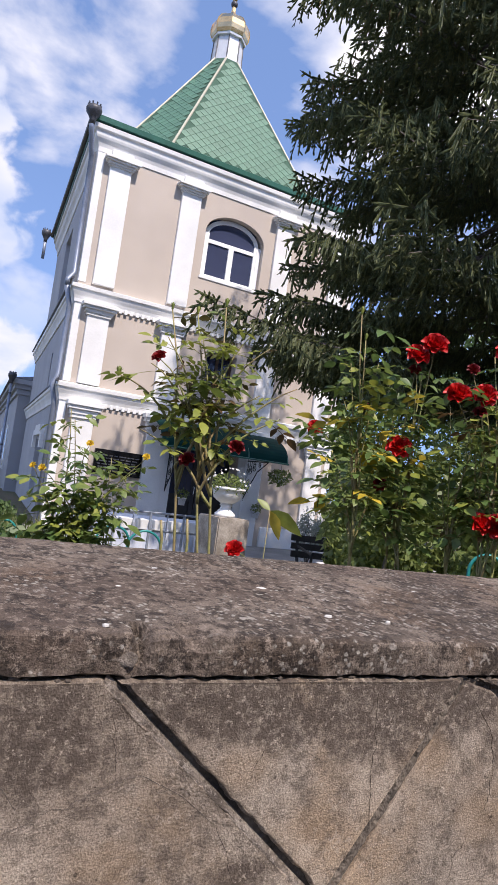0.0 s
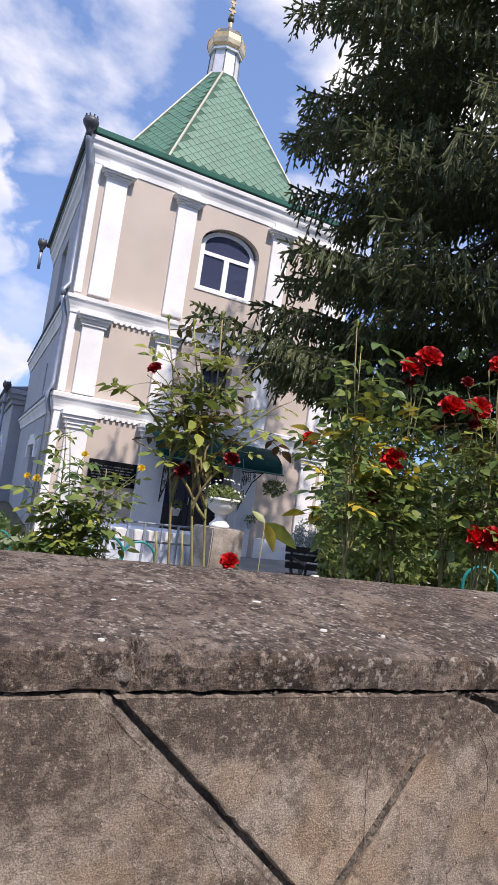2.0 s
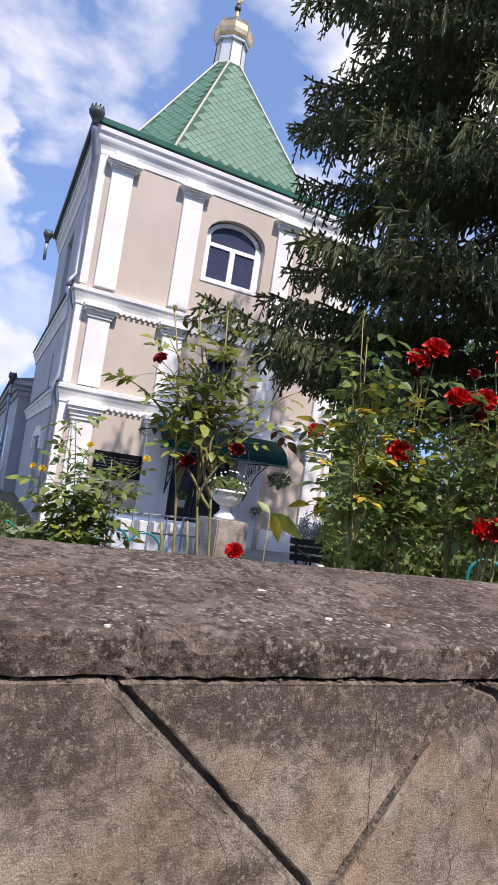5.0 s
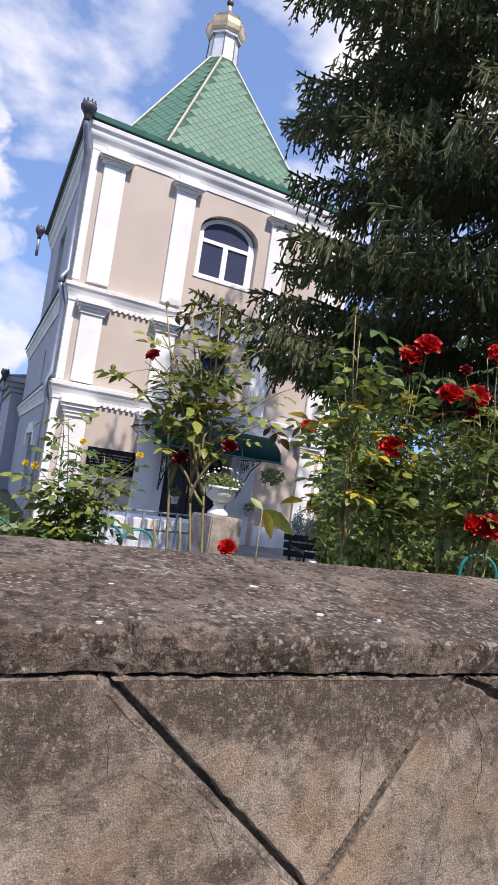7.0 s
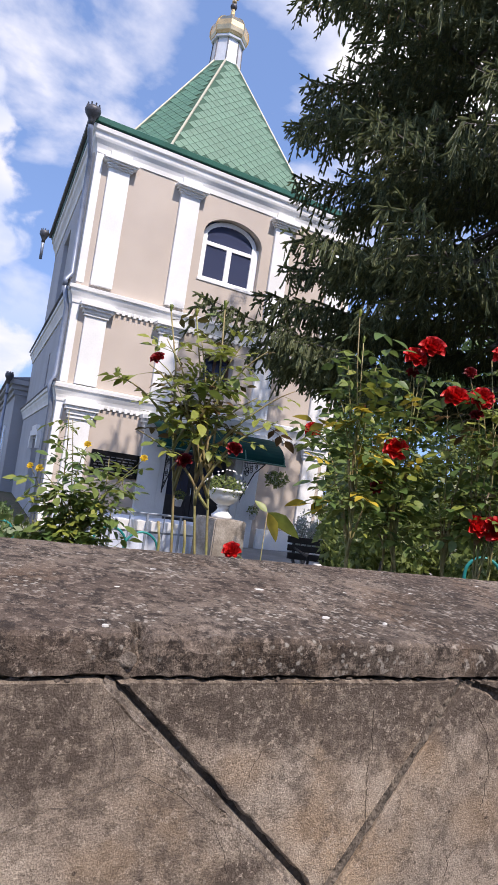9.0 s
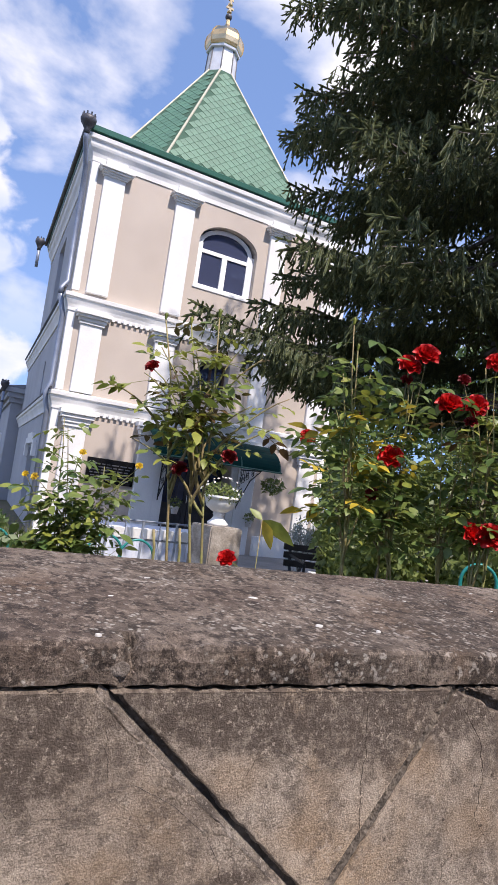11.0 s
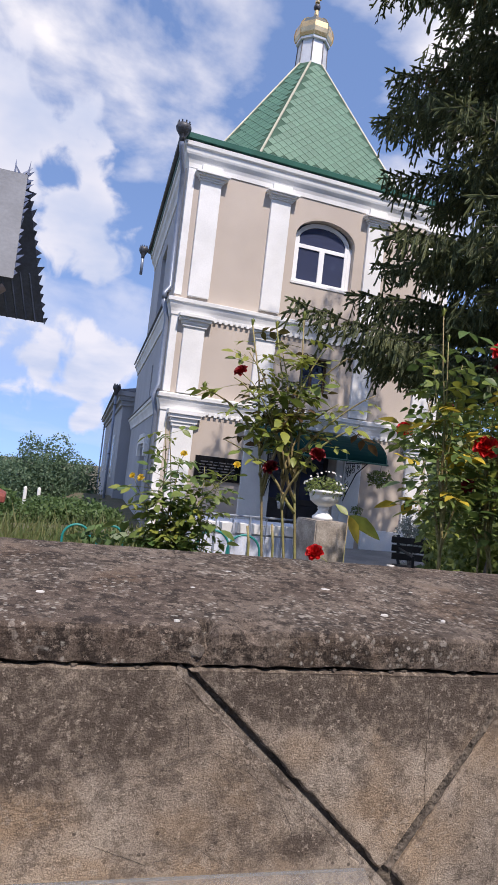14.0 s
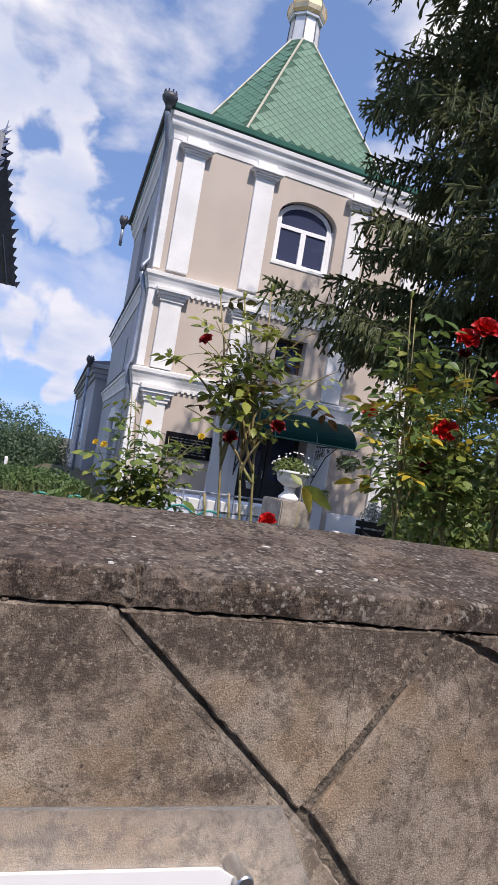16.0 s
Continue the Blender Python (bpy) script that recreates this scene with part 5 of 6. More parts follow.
def bloom_mesh(material, radius, seed, openness=1.0):
    """A full rose: cupped petals in spiralling rings, tight in the middle and rolled back outside."""
    rnd = random.Random(seed)
    bm = bmesh.new()
    for ring, (n, r, tilt, h) in enumerate(((4, 0.16, 4, 0.66), (5, 0.34, 13, 0.70), (6, 0.56, 26, 0.72), (7, 0.80, 43, 0.70), (7, 0.98, 62, 0.64))):
        for k in range(n):
            a = 2 * math.pi * (k + rnd.uniform(-0.15, 0.15)) / n + ring * 0.7
            out = Vector((math.cos(a), math.sin(a), 0)); tang = Vector((-out.y, out.x, 0)); up = Vector((0, 0, 1))
            tl = radians(tilt * openness + rnd.uniform(-9, 9))
            way = up * math.cos(tl) + out * math.sin(tl)
            nrm = -out * math.cos(tl) + up * math.sin(tl)
            base = out * (radius * r * 0.22) + up * (radius * 0.1)
            L, W = radius * h * (0.9 + 0.35 * (ring / 4)), radius * (0.45 + 0.14 * ring)
            grid = []
            for i in range(5):
                f = i / 4
                row = []
                for j in range(5):
                    g = j / 2 - 1
                    w = W * math.sin(math.pi * (0.18 + 0.62 * f)) * (1 - 0.12 * f)
                    cup = 0.30 * W * g * g
                    roll = 0.34 * L * max(0.0, f - 0.6) ** 1.5 * (0.3 + 0.25 * ring)
                    wave = 0.035 * radius * math.sin(5 * g + k * 1.7 + ring) * f
                    row.append(bm.verts.new(base + way * (L * f * (1 - 0.07 * g * g)) + tang * (g * w * 0.55) + nrm * (cup - roll * 2.2 + wave)))
                grid.append(row)
            for i in range(4):
                for j in range(4):
                    bm.faces.new((grid[i][j], grid[i][j + 1], grid[i + 1][j + 1], grid[i + 1][j]))
    return finish(bm, "bloom", material, True)


def bud_mesh(material, r):
    bm = bmesh.new()
    lathe(bm, [(0.15 * r, -1.6 * r), (0.55 * r, -1.3 * r), (0.6 * r, -0.7 * r), (0.75 * r, 0.0), (0.9 * r, 0.8 * r), (0.6 * r, 1.7 * r), (0.1 * r, 2.3 * r)], (0, 0, 0), 9)
    for k in range(5):
        a = k * math.tau / 5
        leaflet(bm, Vector((0.6 * r * math.cos(a), 0.6 * r * math.sin(a), 0)), Vector((0.55 * math.cos(a), 0.55 * math.sin(a), 0.8)).normalized(), Vector((-math.sin(a), math.cos(a), 0)), Vector((math.cos(a), math.sin(a), 0)), 2.2 * r, 0.6 * r)
    return finish(bm, "bud", material, True)


RED_BLOOMS = [bloom_mesh(RED, 0.047, i, o) for i, o in enumerate((1.0, 0.85, 1.1))]
SMALL = bloom_mesh(RED, 0.024, 41, 0.8)
DARK_BLOOMS = [bloom_mesh(DARKRED, 0.024, 7 + i, 0.9) for i in range(2)]
YELLOW_BLOOMS = [bloom_mesh(YELLOW, 0.017, 20 + i, 0.7) for i in range(2)]
GREEN_BUD = bud_mesh(LEAF_A, 0.0055)
LEAVES_A, LEAVES_B = make_leaves(LEAF_A, 0.040, "a"), make_leaves(LEAF_B, 0.044, "bb")
LEAVES_AB = LEAVES_A + LEAVES_B * 2
LEAVES_R, LEAVES_Y = make_leaves(LEAF_R, 0.034, "ccc"), make_leaves(LEAF_Y, 0.05, "dddd")


def child(name, mesh, parent, m, label=""):
    ob = new(name, mesh)
    ob.parent = parent
    ob.matrix_basis = Matrix.Translation(-base_of(parent)) @ m
    return tagged(ob, label)


def aim(p, way, roll=0.0, scale=1.0):
    """A pose at p with +x along way and +z as upright as can be."""
    x = Vector(way).normalized()
    y = Vector((0, 0, 1)).cross(x)
    y = y.normalized() if y.length > 1e-3 else Vector((0, 1, 0))
    z = x.cross(y)
    m = Matrix((x, y, z)).transposed().to_4x4()
    return Matrix.Translation(p) @ m @ Matrix.Rotation(roll, 4, "X") @ Matrix.Scale(scale, 4)


def rose_bush(at, label, roots, tips, blooms, leaves, seed, leaf_from=1.3, gap=0.035, odd=(), odd_share=0.0, buds=0, thick=0.006, bow=0.05, sizes=(0.75, 1.2), crotch=1.2):
    """A rose: canes from the roots, each bowing to a tip, set with leaves above leaf_from; blooms on canes of their own."""
    rnd = random.Random(seed)
    bush = thing("rose_bush", (*at, 0), label, "rose bush", "roses behind the parapet")
    mains = []
    ends = [(Vector(t), None) for t in tips] + [(Vector(p) + Vector((-0.03, -0.045, -0.42 * max(v.co.z for v in mesh.vertices))), mesh) for p, mesh in blooms]
    for i, (tip, mesh) in enumerate(ends):
        root = Vector((*roots[i % len(roots)], 0.0))
        if i < len(roots):
            root += Vector((rnd.uniform(-0.01, 0.01), rnd.uniform(-0.01, 0.01), 0))
            fork, w = Vector((root.x, root.y, tip.z * 0.62)), thick
        else:      # a side cane leaves its main cane part of the way up
            stem = mains[i % len(roots)]
            root = min(stem, key=lambda q: abs(q.z - crotch - rnd.uniform(-0.10, 0.10))).copy()
            fork, w = root.lerp(tip, 0.45) + Vector((0, 0, 0.22 * (tip - root).length)), thick * 0.7
        side = Vector((rnd.uniform(-1, 1), rnd.uniform(-1, 1), 0)) * bow * 0.5
        pts = []
        for k in range(11):
            f = k / 10
            p = root * (1 - f) ** 2 + (fork + side) * (2 * f * (1 - f)) + tip * f * f
            p += Vector((noise.noise(p * 9 + Vector((seed, 0, 0))), noise.noise(p * 9 + Vector((0, seed, 0))), 0)) * 0.010 * (1 if 0 < k < 10 else 0)
            pts.append(p)
        pts[-1] = tip
        if i < len(roots):
            mains.append([a.lerp(b, f / 6) for a, b in zip(pts, pts[1:]) for f in range(6)])
        bm = bmesh.new(); tube(bm, pts, [w * (1 - 0.72 * k / 10) for k in range(11)], 6)
        part("cane", bm, CANE, bush, smooth=True)
        a = rnd.uniform(0, 6.28)
        total = [0.0]
        for p, q in zip(pts, pts[1:]):
            total.append(total[-1] + (q - p).length)
        s = gap * rnd.random()
        while s < total[-1] - (0.02 if mesh is None else 0.035):
            k = max(j for j in range(10) if total[j] <= s)
            p = pts[k].lerp(pts[k + 1], (s - total[k]) / (total[k + 1] - total[k]))
            s += gap * rnd.uniform(0.6, 1.4)
            if p.z < leaf_from + rnd.uniform(-0.06, 0.06):
                continue
            a += 2.4 + rnd.uniform(-0.4, 0.4)
            way = Vector((math.cos(a), math.sin(a), rnd.uniform(-0.25, 0.55)))
            pool = odd if odd and rnd.random() < odd_share else leaves
            child("leaf", rnd.choice(pool), bush, aim(p, way, rnd.uniform(-0.7, 0.7), rnd.uniform(*sizes)))
        if mesh is not None:
            tilt = Vector((rnd.uniform(-0.8, -0.2), rnd.uniform(-1.0, -0.6), rnd.uniform(0.35, 0.8)))
            m = Matrix.Translation(tip) @ tilt.to_track_quat("Z", "Y").to_matrix().to_4x4() @ Matrix.Rotation(rnd.uniform(0, 6.28), 4, "Z") @ Matrix.Scale(rnd.uniform(0.82, 1.02), 4)
            child("bloom", mesh, bush, m)
    for b in tips[:buds]:
        child("bud", GREEN_BUD, bush, Matrix.Translation(Vector(b) + Vector((0, 0, 0.007))) @ Matrix.Scale(rnd.uniform(0.9, 1.3), 4))
    return bush


R0, R1, R2 = RED_BLOOMS
rose_bush((-1.475, -11.161), "tall rose bush with yellow-green leaves and a few red blooms", [(-1.494, -11.151), (-1.465, -11.161), (-1.445, -11.171)],
          [(-1.632, -11.091, 1.748), (-1.572, -11.111, 1.748), (-1.512, -11.142, 1.777), (-1.732, -11.060, 1.568), (-1.632, -11.091, 1.678), (-1.673, -11.080, 1.447), (-1.402, -11.192, 1.686), (-1.333, -11.232, 1.596), (-1.363, -11.222, 1.516),
           (-1.452, -11.172, 1.707), (-1.662, -11.080, 1.608), (-1.573, -11.111, 1.567), (-1.492, -11.151, 1.627), (-1.413, -11.192, 1.566), (-1.552, -11.121, 1.687), (-1.532, -11.051, 1.618), (-1.483, -11.081, 1.537)],
          [((-1.627, -11.081, 1.623), DARK_BLOOMS[0]), ((-1.533, -11.111, 1.392), DARK_BLOOMS[1]), ((-1.433, -11.161, 1.436), DARK_BLOOMS[0])], LEAVES_A, 3, 1.44, 0.0205, LEAVES_R, 0.24,
          4, 0.0062, 0.05, (0.5, 0.92), 1.36)
rose_bush((-1.550, -10.280), "bushy rose with deep green leaves and small yellow blooms", [(-1.610, -10.260), (-1.540, -10.281), (-1.481, -10.311)],
          [(-1.659, -10.260, 1.525), (-1.639, -10.250, 1.495), (-1.500, -10.301, 1.374), (-1.390, -10.341, 1.354), (-1.410, -10.321, 1.264), (-1.660, -10.260, 1.215), (-1.580, -10.280, 1.284), (-1.720, -10.240, 1.125), (-1.440, -10.311, 1.304),
           (-1.490, -10.301, 1.194), (-1.600, -10.270, 1.165), (-1.770, -10.240, 1.075), (-1.530, -10.201, 1.245), (-1.631, -10.350, 1.144), (-1.471, -10.361, 1.124)],
          [((-1.560, -10.281, 1.414), YELLOW_BLOOMS[0]), ((-1.730, -10.240, 1.315), YELLOW_BLOOMS[1]), ((-1.700, -10.250, 1.310), YELLOW_BLOOMS[0]), ((-1.370, -10.342, 1.394), YELLOW_BLOOMS[1])], LEAVES_B, 5, 0.95, 0.021, LEAVES_A, 0.3, 0, 0.005, 0.05, (0.65, 1.15), 0.95)
rose_bush((-0.894, -10.993), "slender rose shoots with fresh green leaves", [(-0.884, -11.003), (-0.904, -10.983)],
          [(-0.960, -10.945, 1.929), (-0.940, -10.955, 1.848), (-0.901, -10.985, 1.778), (-0.971, -10.935, 1.768), (-0.991, -10.924, 1.678), (-0.972, -10.933, 1.418), (-0.933, -10.963, 1.337)],
          [((-0.536, -10.117, 1.646), R0), ((-0.871, -10.885, 1.648), DARK_BLOOMS[1]), ((-0.802, -10.934, 1.408), DARK_BLOOMS[0])], LEAVES_AB, 9, 1.30, 0.026, LEAVES_Y, 0.10, 2, 0.006, 0.03, (0.7, 1.15), 1.25)
rose_bush((-0.714, -11.003), "dense rose bush with dark leaves and full crimson blooms", [(-0.734, -10.993), (-0.684, -11.034), (-0.754, -10.943)],
          [(-0.731, -10.996, 1.777), (-0.791, -10.945, 1.638), (-0.752, -10.975, 1.577), (-0.711, -11.016, 1.677), (-0.792, -10.944, 1.437), (-0.773, -10.964, 1.337), (-0.723, -11.004, 1.377), (-0.832, -10.915, 1.558), (-0.691, -10.926, 1.618), (-0.662, -10.905, 1.498), (-0.732, -10.855, 1.418), (-0.812, -10.854, 1.318)],
          [((-0.755, -10.976, 1.833), R0), ((-0.715, -11.007, 1.868), R1), ((-0.746, -10.966, 1.783), DARK_BLOOMS[0]), ((-0.772, -10.965, 1.537), R2)], LEAVES_AB, 13, 1.28, 0.034, LEAVES_Y, 0.08, 0, 0.006, 0.05, (0.65, 1.1))
rose_bush((-0.594, -11.124), "dense rose bush with bronze tips and full crimson blooms", [(-0.614, -11.104), (-0.565, -11.164), (-0.535, -11.194)],
          [(-0.662, -11.066, 1.676), (-0.601, -11.127, 1.746), (-0.581, -11.148, 1.846), (-0.612, -11.106, 1.616), (-0.563, -11.166, 1.555), (-0.613, -11.115, 1.406), (-0.663, -11.065, 1.446), (-0.564, -11.165, 1.375), (-0.482, -11.107, 1.636), (-0.431, -11.128, 1.776), (-0.453, -11.186, 1.515), (-0.393, -11.106, 1.416), (-0.532, -11.026, 1.577)],
          [((-0.651, -11.066, 1.717), R1), ((-0.602, -11.127, 1.726), R2), ((-0.607, -11.121, 1.666), DARK_BLOOMS[1]), ((-0.631, -11.097, 1.796), DARK_BLOOMS[0]), ((-0.551, -11.148, 1.866), R0), ((-0.584, -11.145, 1.335), R1), ((-0.544, -11.185, 1.335), R2), ((-0.473, -11.176, 1.535), R1)], LEAVES_AB, 17, 1.28, 0.032, LEAVES_R, 0.18, 0, 0.006, 0.05, (0.65, 1.1))
LOWTIP, LOW1, LOW2 = (-1.507, -11.480, 1.303), (0.025, -0.015, -0.052), (0.071, -0.045, -0.041)
low = rose_bush((-1.53, -11.50), "low single rose shoot with one red bloom and large yellowing leaves", [(-1.53, -11.50)], [LOWTIP], [((-1.535, -11.42, 1.225), SMALL)], LEAVES_A, 23, 1.40, 0.03, LEAVES_R, 0.5, 0, 0.003, 0.01, (0.3, 0.45))
for p, way, mesh_mat, size in ((LOWTIP, LOW1, LEAF_Y, 0.060), (LOWTIP, LOW2, LEAF_A, 0.080), (LOWTIP, (-0.3, 0.2, 0.3), LEAF_A, 0.035)):
    bm = bmesh.new(); leaflet(bm, Vector((0, 0, 0)), Vector((1, 0, 0)), Vector((0, 1, 0)), Vector((0, 0, 1)), size, size * 0.48, 0.2, 0.15)
    child("leaf", finish(bm, "leaf", mesh_mat, True), low, aim(Vector(p), way, -0.9, 1.0))
# pruned canes beside the tall rose
for x, y, z in ((-1.624, -11.200, 1.241), (-1.569, -11.220, 1.251)):
    s = thing("rose_stump", (x, y, 0), "pruned thorny green rose cane", "rose cane", "pruned canes")
    bm = bmesh.new(); tube(bm, [(x + 0.03, y, 0), (x + 0.02, y, 0.8), (x + 0.008, y, 1.2), (x, y, z)], [0.0040, 0.0036, 0.0033, 0.0030], 7); part("cane", bm, CANE, s, smooth=True)


# ---- leaf clouds ----
def tri_mesh(name, tris, material):
    """tris: array n x 3 x 3."""
    n = len(tris)
    me = bpy.data.meshes.new(name)
    me.vertices.add(n * 3); me.loops.add(n * 3); me.polygons.add(n)
    me.vertices.foreach_set("co", np.asarray(tris, dtype=np.float32).ravel())
    me.loops.foreach_set("vertex_index", np.arange(n * 3, dtype=np.int32))
    me.polygons.foreach_set("loop_start", np.arange(0, n * 3, 3, dtype=np.int32))
    me.update(calc_edges=True)
    me.materials.append(material)
    return me


def leaf_cloud(rng, lobes, per_lobe, size):
    """Leaves as two-triangle diamonds, thick at the lobes' skins. lobes: rows of centre and radii."""
    out = []
    for cx, cy, cz, rx, ry, rz in lobes:
        n = per_lobe
        d = rng.normal(size=(n, 3)); d /= np.linalg.norm(d, axis=1)[:, None]
        r = rng.uniform(0.45, 1.08, n) ** 0.6
        p = np.array([cx, cy, cz]) + d * r[:, None] * np.array([rx, ry, rz])
        way = rng.normal(size=(n, 3)); way[:, 2] -= 0.3; way /= np.linalg.norm(way, axis=1)[:, None]
        side = np.cross(way, d + rng.normal(scale=0.5, size=(n, 3))); side /= np.linalg.norm(side, axis=1)[:, None] + 1e-9
        L = size * rng.uniform(0.6, 1.3, n)[:, None]
        a, b = p, p + way * L
        m = p + way * L * 0.45
        l, q = m - side * L * 0.30, m + side * L * 0.30
        out.append(np.stack([a, q, b], 1)); out.append(np.stack([a, b, l], 1))
    return np.concatenate(out)


def lobes_in(rng, c, r, n, f=0.42):
    rows = []
    for _ in range(n):
        d = rng.normal(size=3); d /= np.linalg.norm(d)
        k = rng.uniform(0.35, 0.8)
        s = rng.uniform(0.7, 1.25) * f
        rows.append((c[0] + d[0] * r[0] * k, c[1] + d[1] * r[1] * k, c[2] + d[2] * r[2] * k, r[0] * s, r[1] * s, r[2] * s))
    return rows


def leafy(name, at, label, category, c, r, lobes, per_lobe, size, material, seed, trunk_r=0.03, stems=5, group=""):
    """A shrub or tree: stems that fork into the crown, and a crown of many small leaves."""
    rng = np.random.default_rng(seed)
    t = thing(name, at, label, category, group)
    rows = lobes_in(rng, c, r, lobes)
    bm = bmesh.new()
    base = Vector(at)
    if trunk_r > 0.08:
        mid = Vector((at[0], at[1], c[2] - r[2] * 0.55))
        tube(bm, [base, base.lerp(mid, 0.5) + Vector((0.05, 0.03, 0)), mid], [trunk_r * 1.25, trunk_r, trunk_r * 0.8], 10)
    else:
        mid = base
    for row in rows[:max(stems, 3)]:
        e = Vector(row[:3])
        tube(bm, [mid, mid.lerp(e, 0.5) + Vector((rng.uniform(-0.1, 0.1), rng.uniform(-0.1, 0.1), 0.1)), e], [trunk_r * 0.7, trunk_r * 0.45, trunk_r * 0.15], 6)
    part("trunk", bm, BARK, t, smooth=True)
    tris = leaf_cloud(rng, rows, per_lobe, size) - np.array(at)
    ob = new("crown", tri_mesh("crown", tris, material))
    ob.parent = t
    return t


for i, (x, y, z, rx, ry, rz, n, per, s) in enumerate((
        (1.55, -8.05, 1.10, 0.60, 0.50, 0.85, 16, 420, 0.075), (2.45, -8.35, 1.15, 0.70, 0.60, 0.95, 18, 420, 0.075), (0.75, -9.15, 0.85, 0.38, 0.35, 0.55, 12, 330, 0.055),
        (4.0, -5.0, 1.10, 0.75, 0.60, 1.0, 18, 420, 0.08), (1.35, -9.75, 0.95, 0.45, 0.40, 0.70, 14, 330, 0.06), (3.6, -8.4, 1.0, 0.8, 0.7, 0.85, 18, 420, 0.08), (5.2, -8.3, 1.0, 0.9, 0.8, 0.9, 18, 420, 0.08))):
    leafy("shrub", (x, y, 0), "dense dark green garden shrub behind the roses", "shrub", (x, y, z), (rx, ry, rz), n, per, s, BUSH, 40 + i, 0.03, 6, "garden shrubs")
leafy("shrub", (4.55, -2.6, 0), "silvery grey-leaved shrub by the tower wall", "shrub", (4.75, -2.2, 0.55), (0.35, 0.35, 0.5), 10, 200, 0.05, SILVERLEAF, 61, 0.02, 5)
leafy("tree", (6.4, -5.4, 0), "small broadleaf tree with pale green leaves", "tree", (6.4, -5.4, 2.6), (1.3, 1.2, 1.3), 22, 420, 0.10, TREE_L, 62, 0.09, 8)
# added tree, mostly out of view, put here to dapple the tower
leafy("tree", (11.0, -5.6, 0), "spreading broadleaf tree added beside the forecourt to cast dapples", "tree", (10.6, -5.2, 6.8), (2.6, 2.4, 2.6), 26, 330, 0.17, TREE_L, 63, 0.22, 10)
leafy("tree", (14.0, 2.0, 0), "broadleaf tree behind the spruce", "tree", (14.0, 2.0, 5.0), (3.2, 3.0, 4.0), 26, 330, 0.2, TREE_L, 64, 0.25, 10)
leafy("tree", (9.5, 5.0, 0), "broadleaf tree beside the tower", "tree", (10.2, 4.0, 3.2), (2.0, 2.2, 2.6), 24, 330, 0.16, TREE_L, 65, 0.2, 10)
# hanging basket and daisies
bask = thing("hanging_basket", (4.78, -0.9, 1.42), "leafy green hanging basket under the canopy", "hanging basket")
bm = bmesh.new(); lathe(bm, [(0.03, 0.0), (0.10, 0.05), (0.13, 0.12), (0.12, 0.12)], (4.78, -0.9, 1.44), 14); part("bowl", bm, POT, bask)
bm = bmesh.new(); tube(bm, [(4.78, -0.9, 1.5), (4.78, -0.93, 2.09)], 0.004, 5); part("chain", bm, IRON, bask)
ob = new("foliage", tri_mesh("foliage", leaf_cloud(np.random.default_rng(3), [(0, 0, 0.14, 0.24, 0.22, 0.17)], 420, 0.065), BUSH)); ob.parent = bask
for nm, p in (("wall_pot_plant", (4.72, -0.18, 0.80)), ("pot_plant", (2.80, -0.6, 0.93))):
    ob = tagged(new(nm, tri_mesh(nm, leaf_cloud(np.random.default_rng(4), [(0, 0, 0.02, 0.12, 0.12, 0.12)], 160, 0.05), BUSH)), "small leafy green pot plant", "pot plant")
    ob.location = p
ob = new("daisy_leaves", tri_mesh("daisy_leaves", leaf_cloud(np.random.default_rng(6), [(0, 0, 0.32, 0.20, 0.20, 0.12)], 700, 0.035), BUSH)); ob.parent = vase
DAISY = mat("daisy petal", (0.64, 0.64, 0.60), 0.7, 0.05, 30, 90, 0)
bm = bmesh.new()
for k in range(10):
    a = k * math.tau / 10
    leaflet(bm, Vector((0.003 * math.cos(a), 0.003 * math.sin(a), 0)), Vector((math.cos(a), math.sin(a), 0.1)), Vector((-math.sin(a), math.cos(a), 0)), Vector((0, 0, 1)), 0.0105, 0.006, 0.1, 0.1)
lathe(bm, [(0.005, 0.0), (0.004, 0.003), (0.001, 0.004)], (0, 0, 0), 8)
daisy = finish(bm, "daisy", DAISY)
rnd = random.Random(4)
for k in range(26):
    a, e = rnd.uniform(0, math.tau), rnd.uniform(0.1, 1.5)
    d = Vector((math.cos(a) * math.cos(e), math.sin(a) * math.cos(e), math.sin(e)))
    p = Vector((0.80, -6.62, 1.29)) + Vector((d.x * 0.23, d.y * 0.23, d.z * 0.19))
    child("daisy", daisy, vase, Matrix.Translation(p) @ (d + Vector((-0.2, -0.6, 0.2))).to_track_quat("Z", "Y").to_matrix().to_4x4())
# trees on the slope behind the church
for i, (x, y, top, w) in enumerate(((-4.2, 13.5, 1.25, 1.8), (-2.3, 14.5, 1.15, 1.5), (-1.35, 13.0, 2.0, 1.5), (0.1, 16.0, 1.5, 1.5), (-6.5, 15.0, 1.6, 2.0), (-3.2, 20.0, 1.2, 2.2), (-0.6, 22.0, 1.1, 2.0), (-8.5, 19.0, 1.8, 2.6))):
    leafy("tree", (x, y, -1.5), "feathery green tree on the slope behind the church", "tree", (x, y, top - 1.7), (w, 1.4, 1.7), 26, 420, 0.105, FAR_L, 80 + i, 0.09, 8, "trees on the slope")
for x in (-1.96, -1.62):
    bm = bmesh.new(); lathe(bm, [(0.05, -0.9), (0.045, 0.35), (0.02, 0.40)], (x, 5.19, 0), 10)
    solid("fence_post", bm, WHITE, "slim white fence post near the church", "post", group="fence posts", at=(x, 5.19, -0.02))
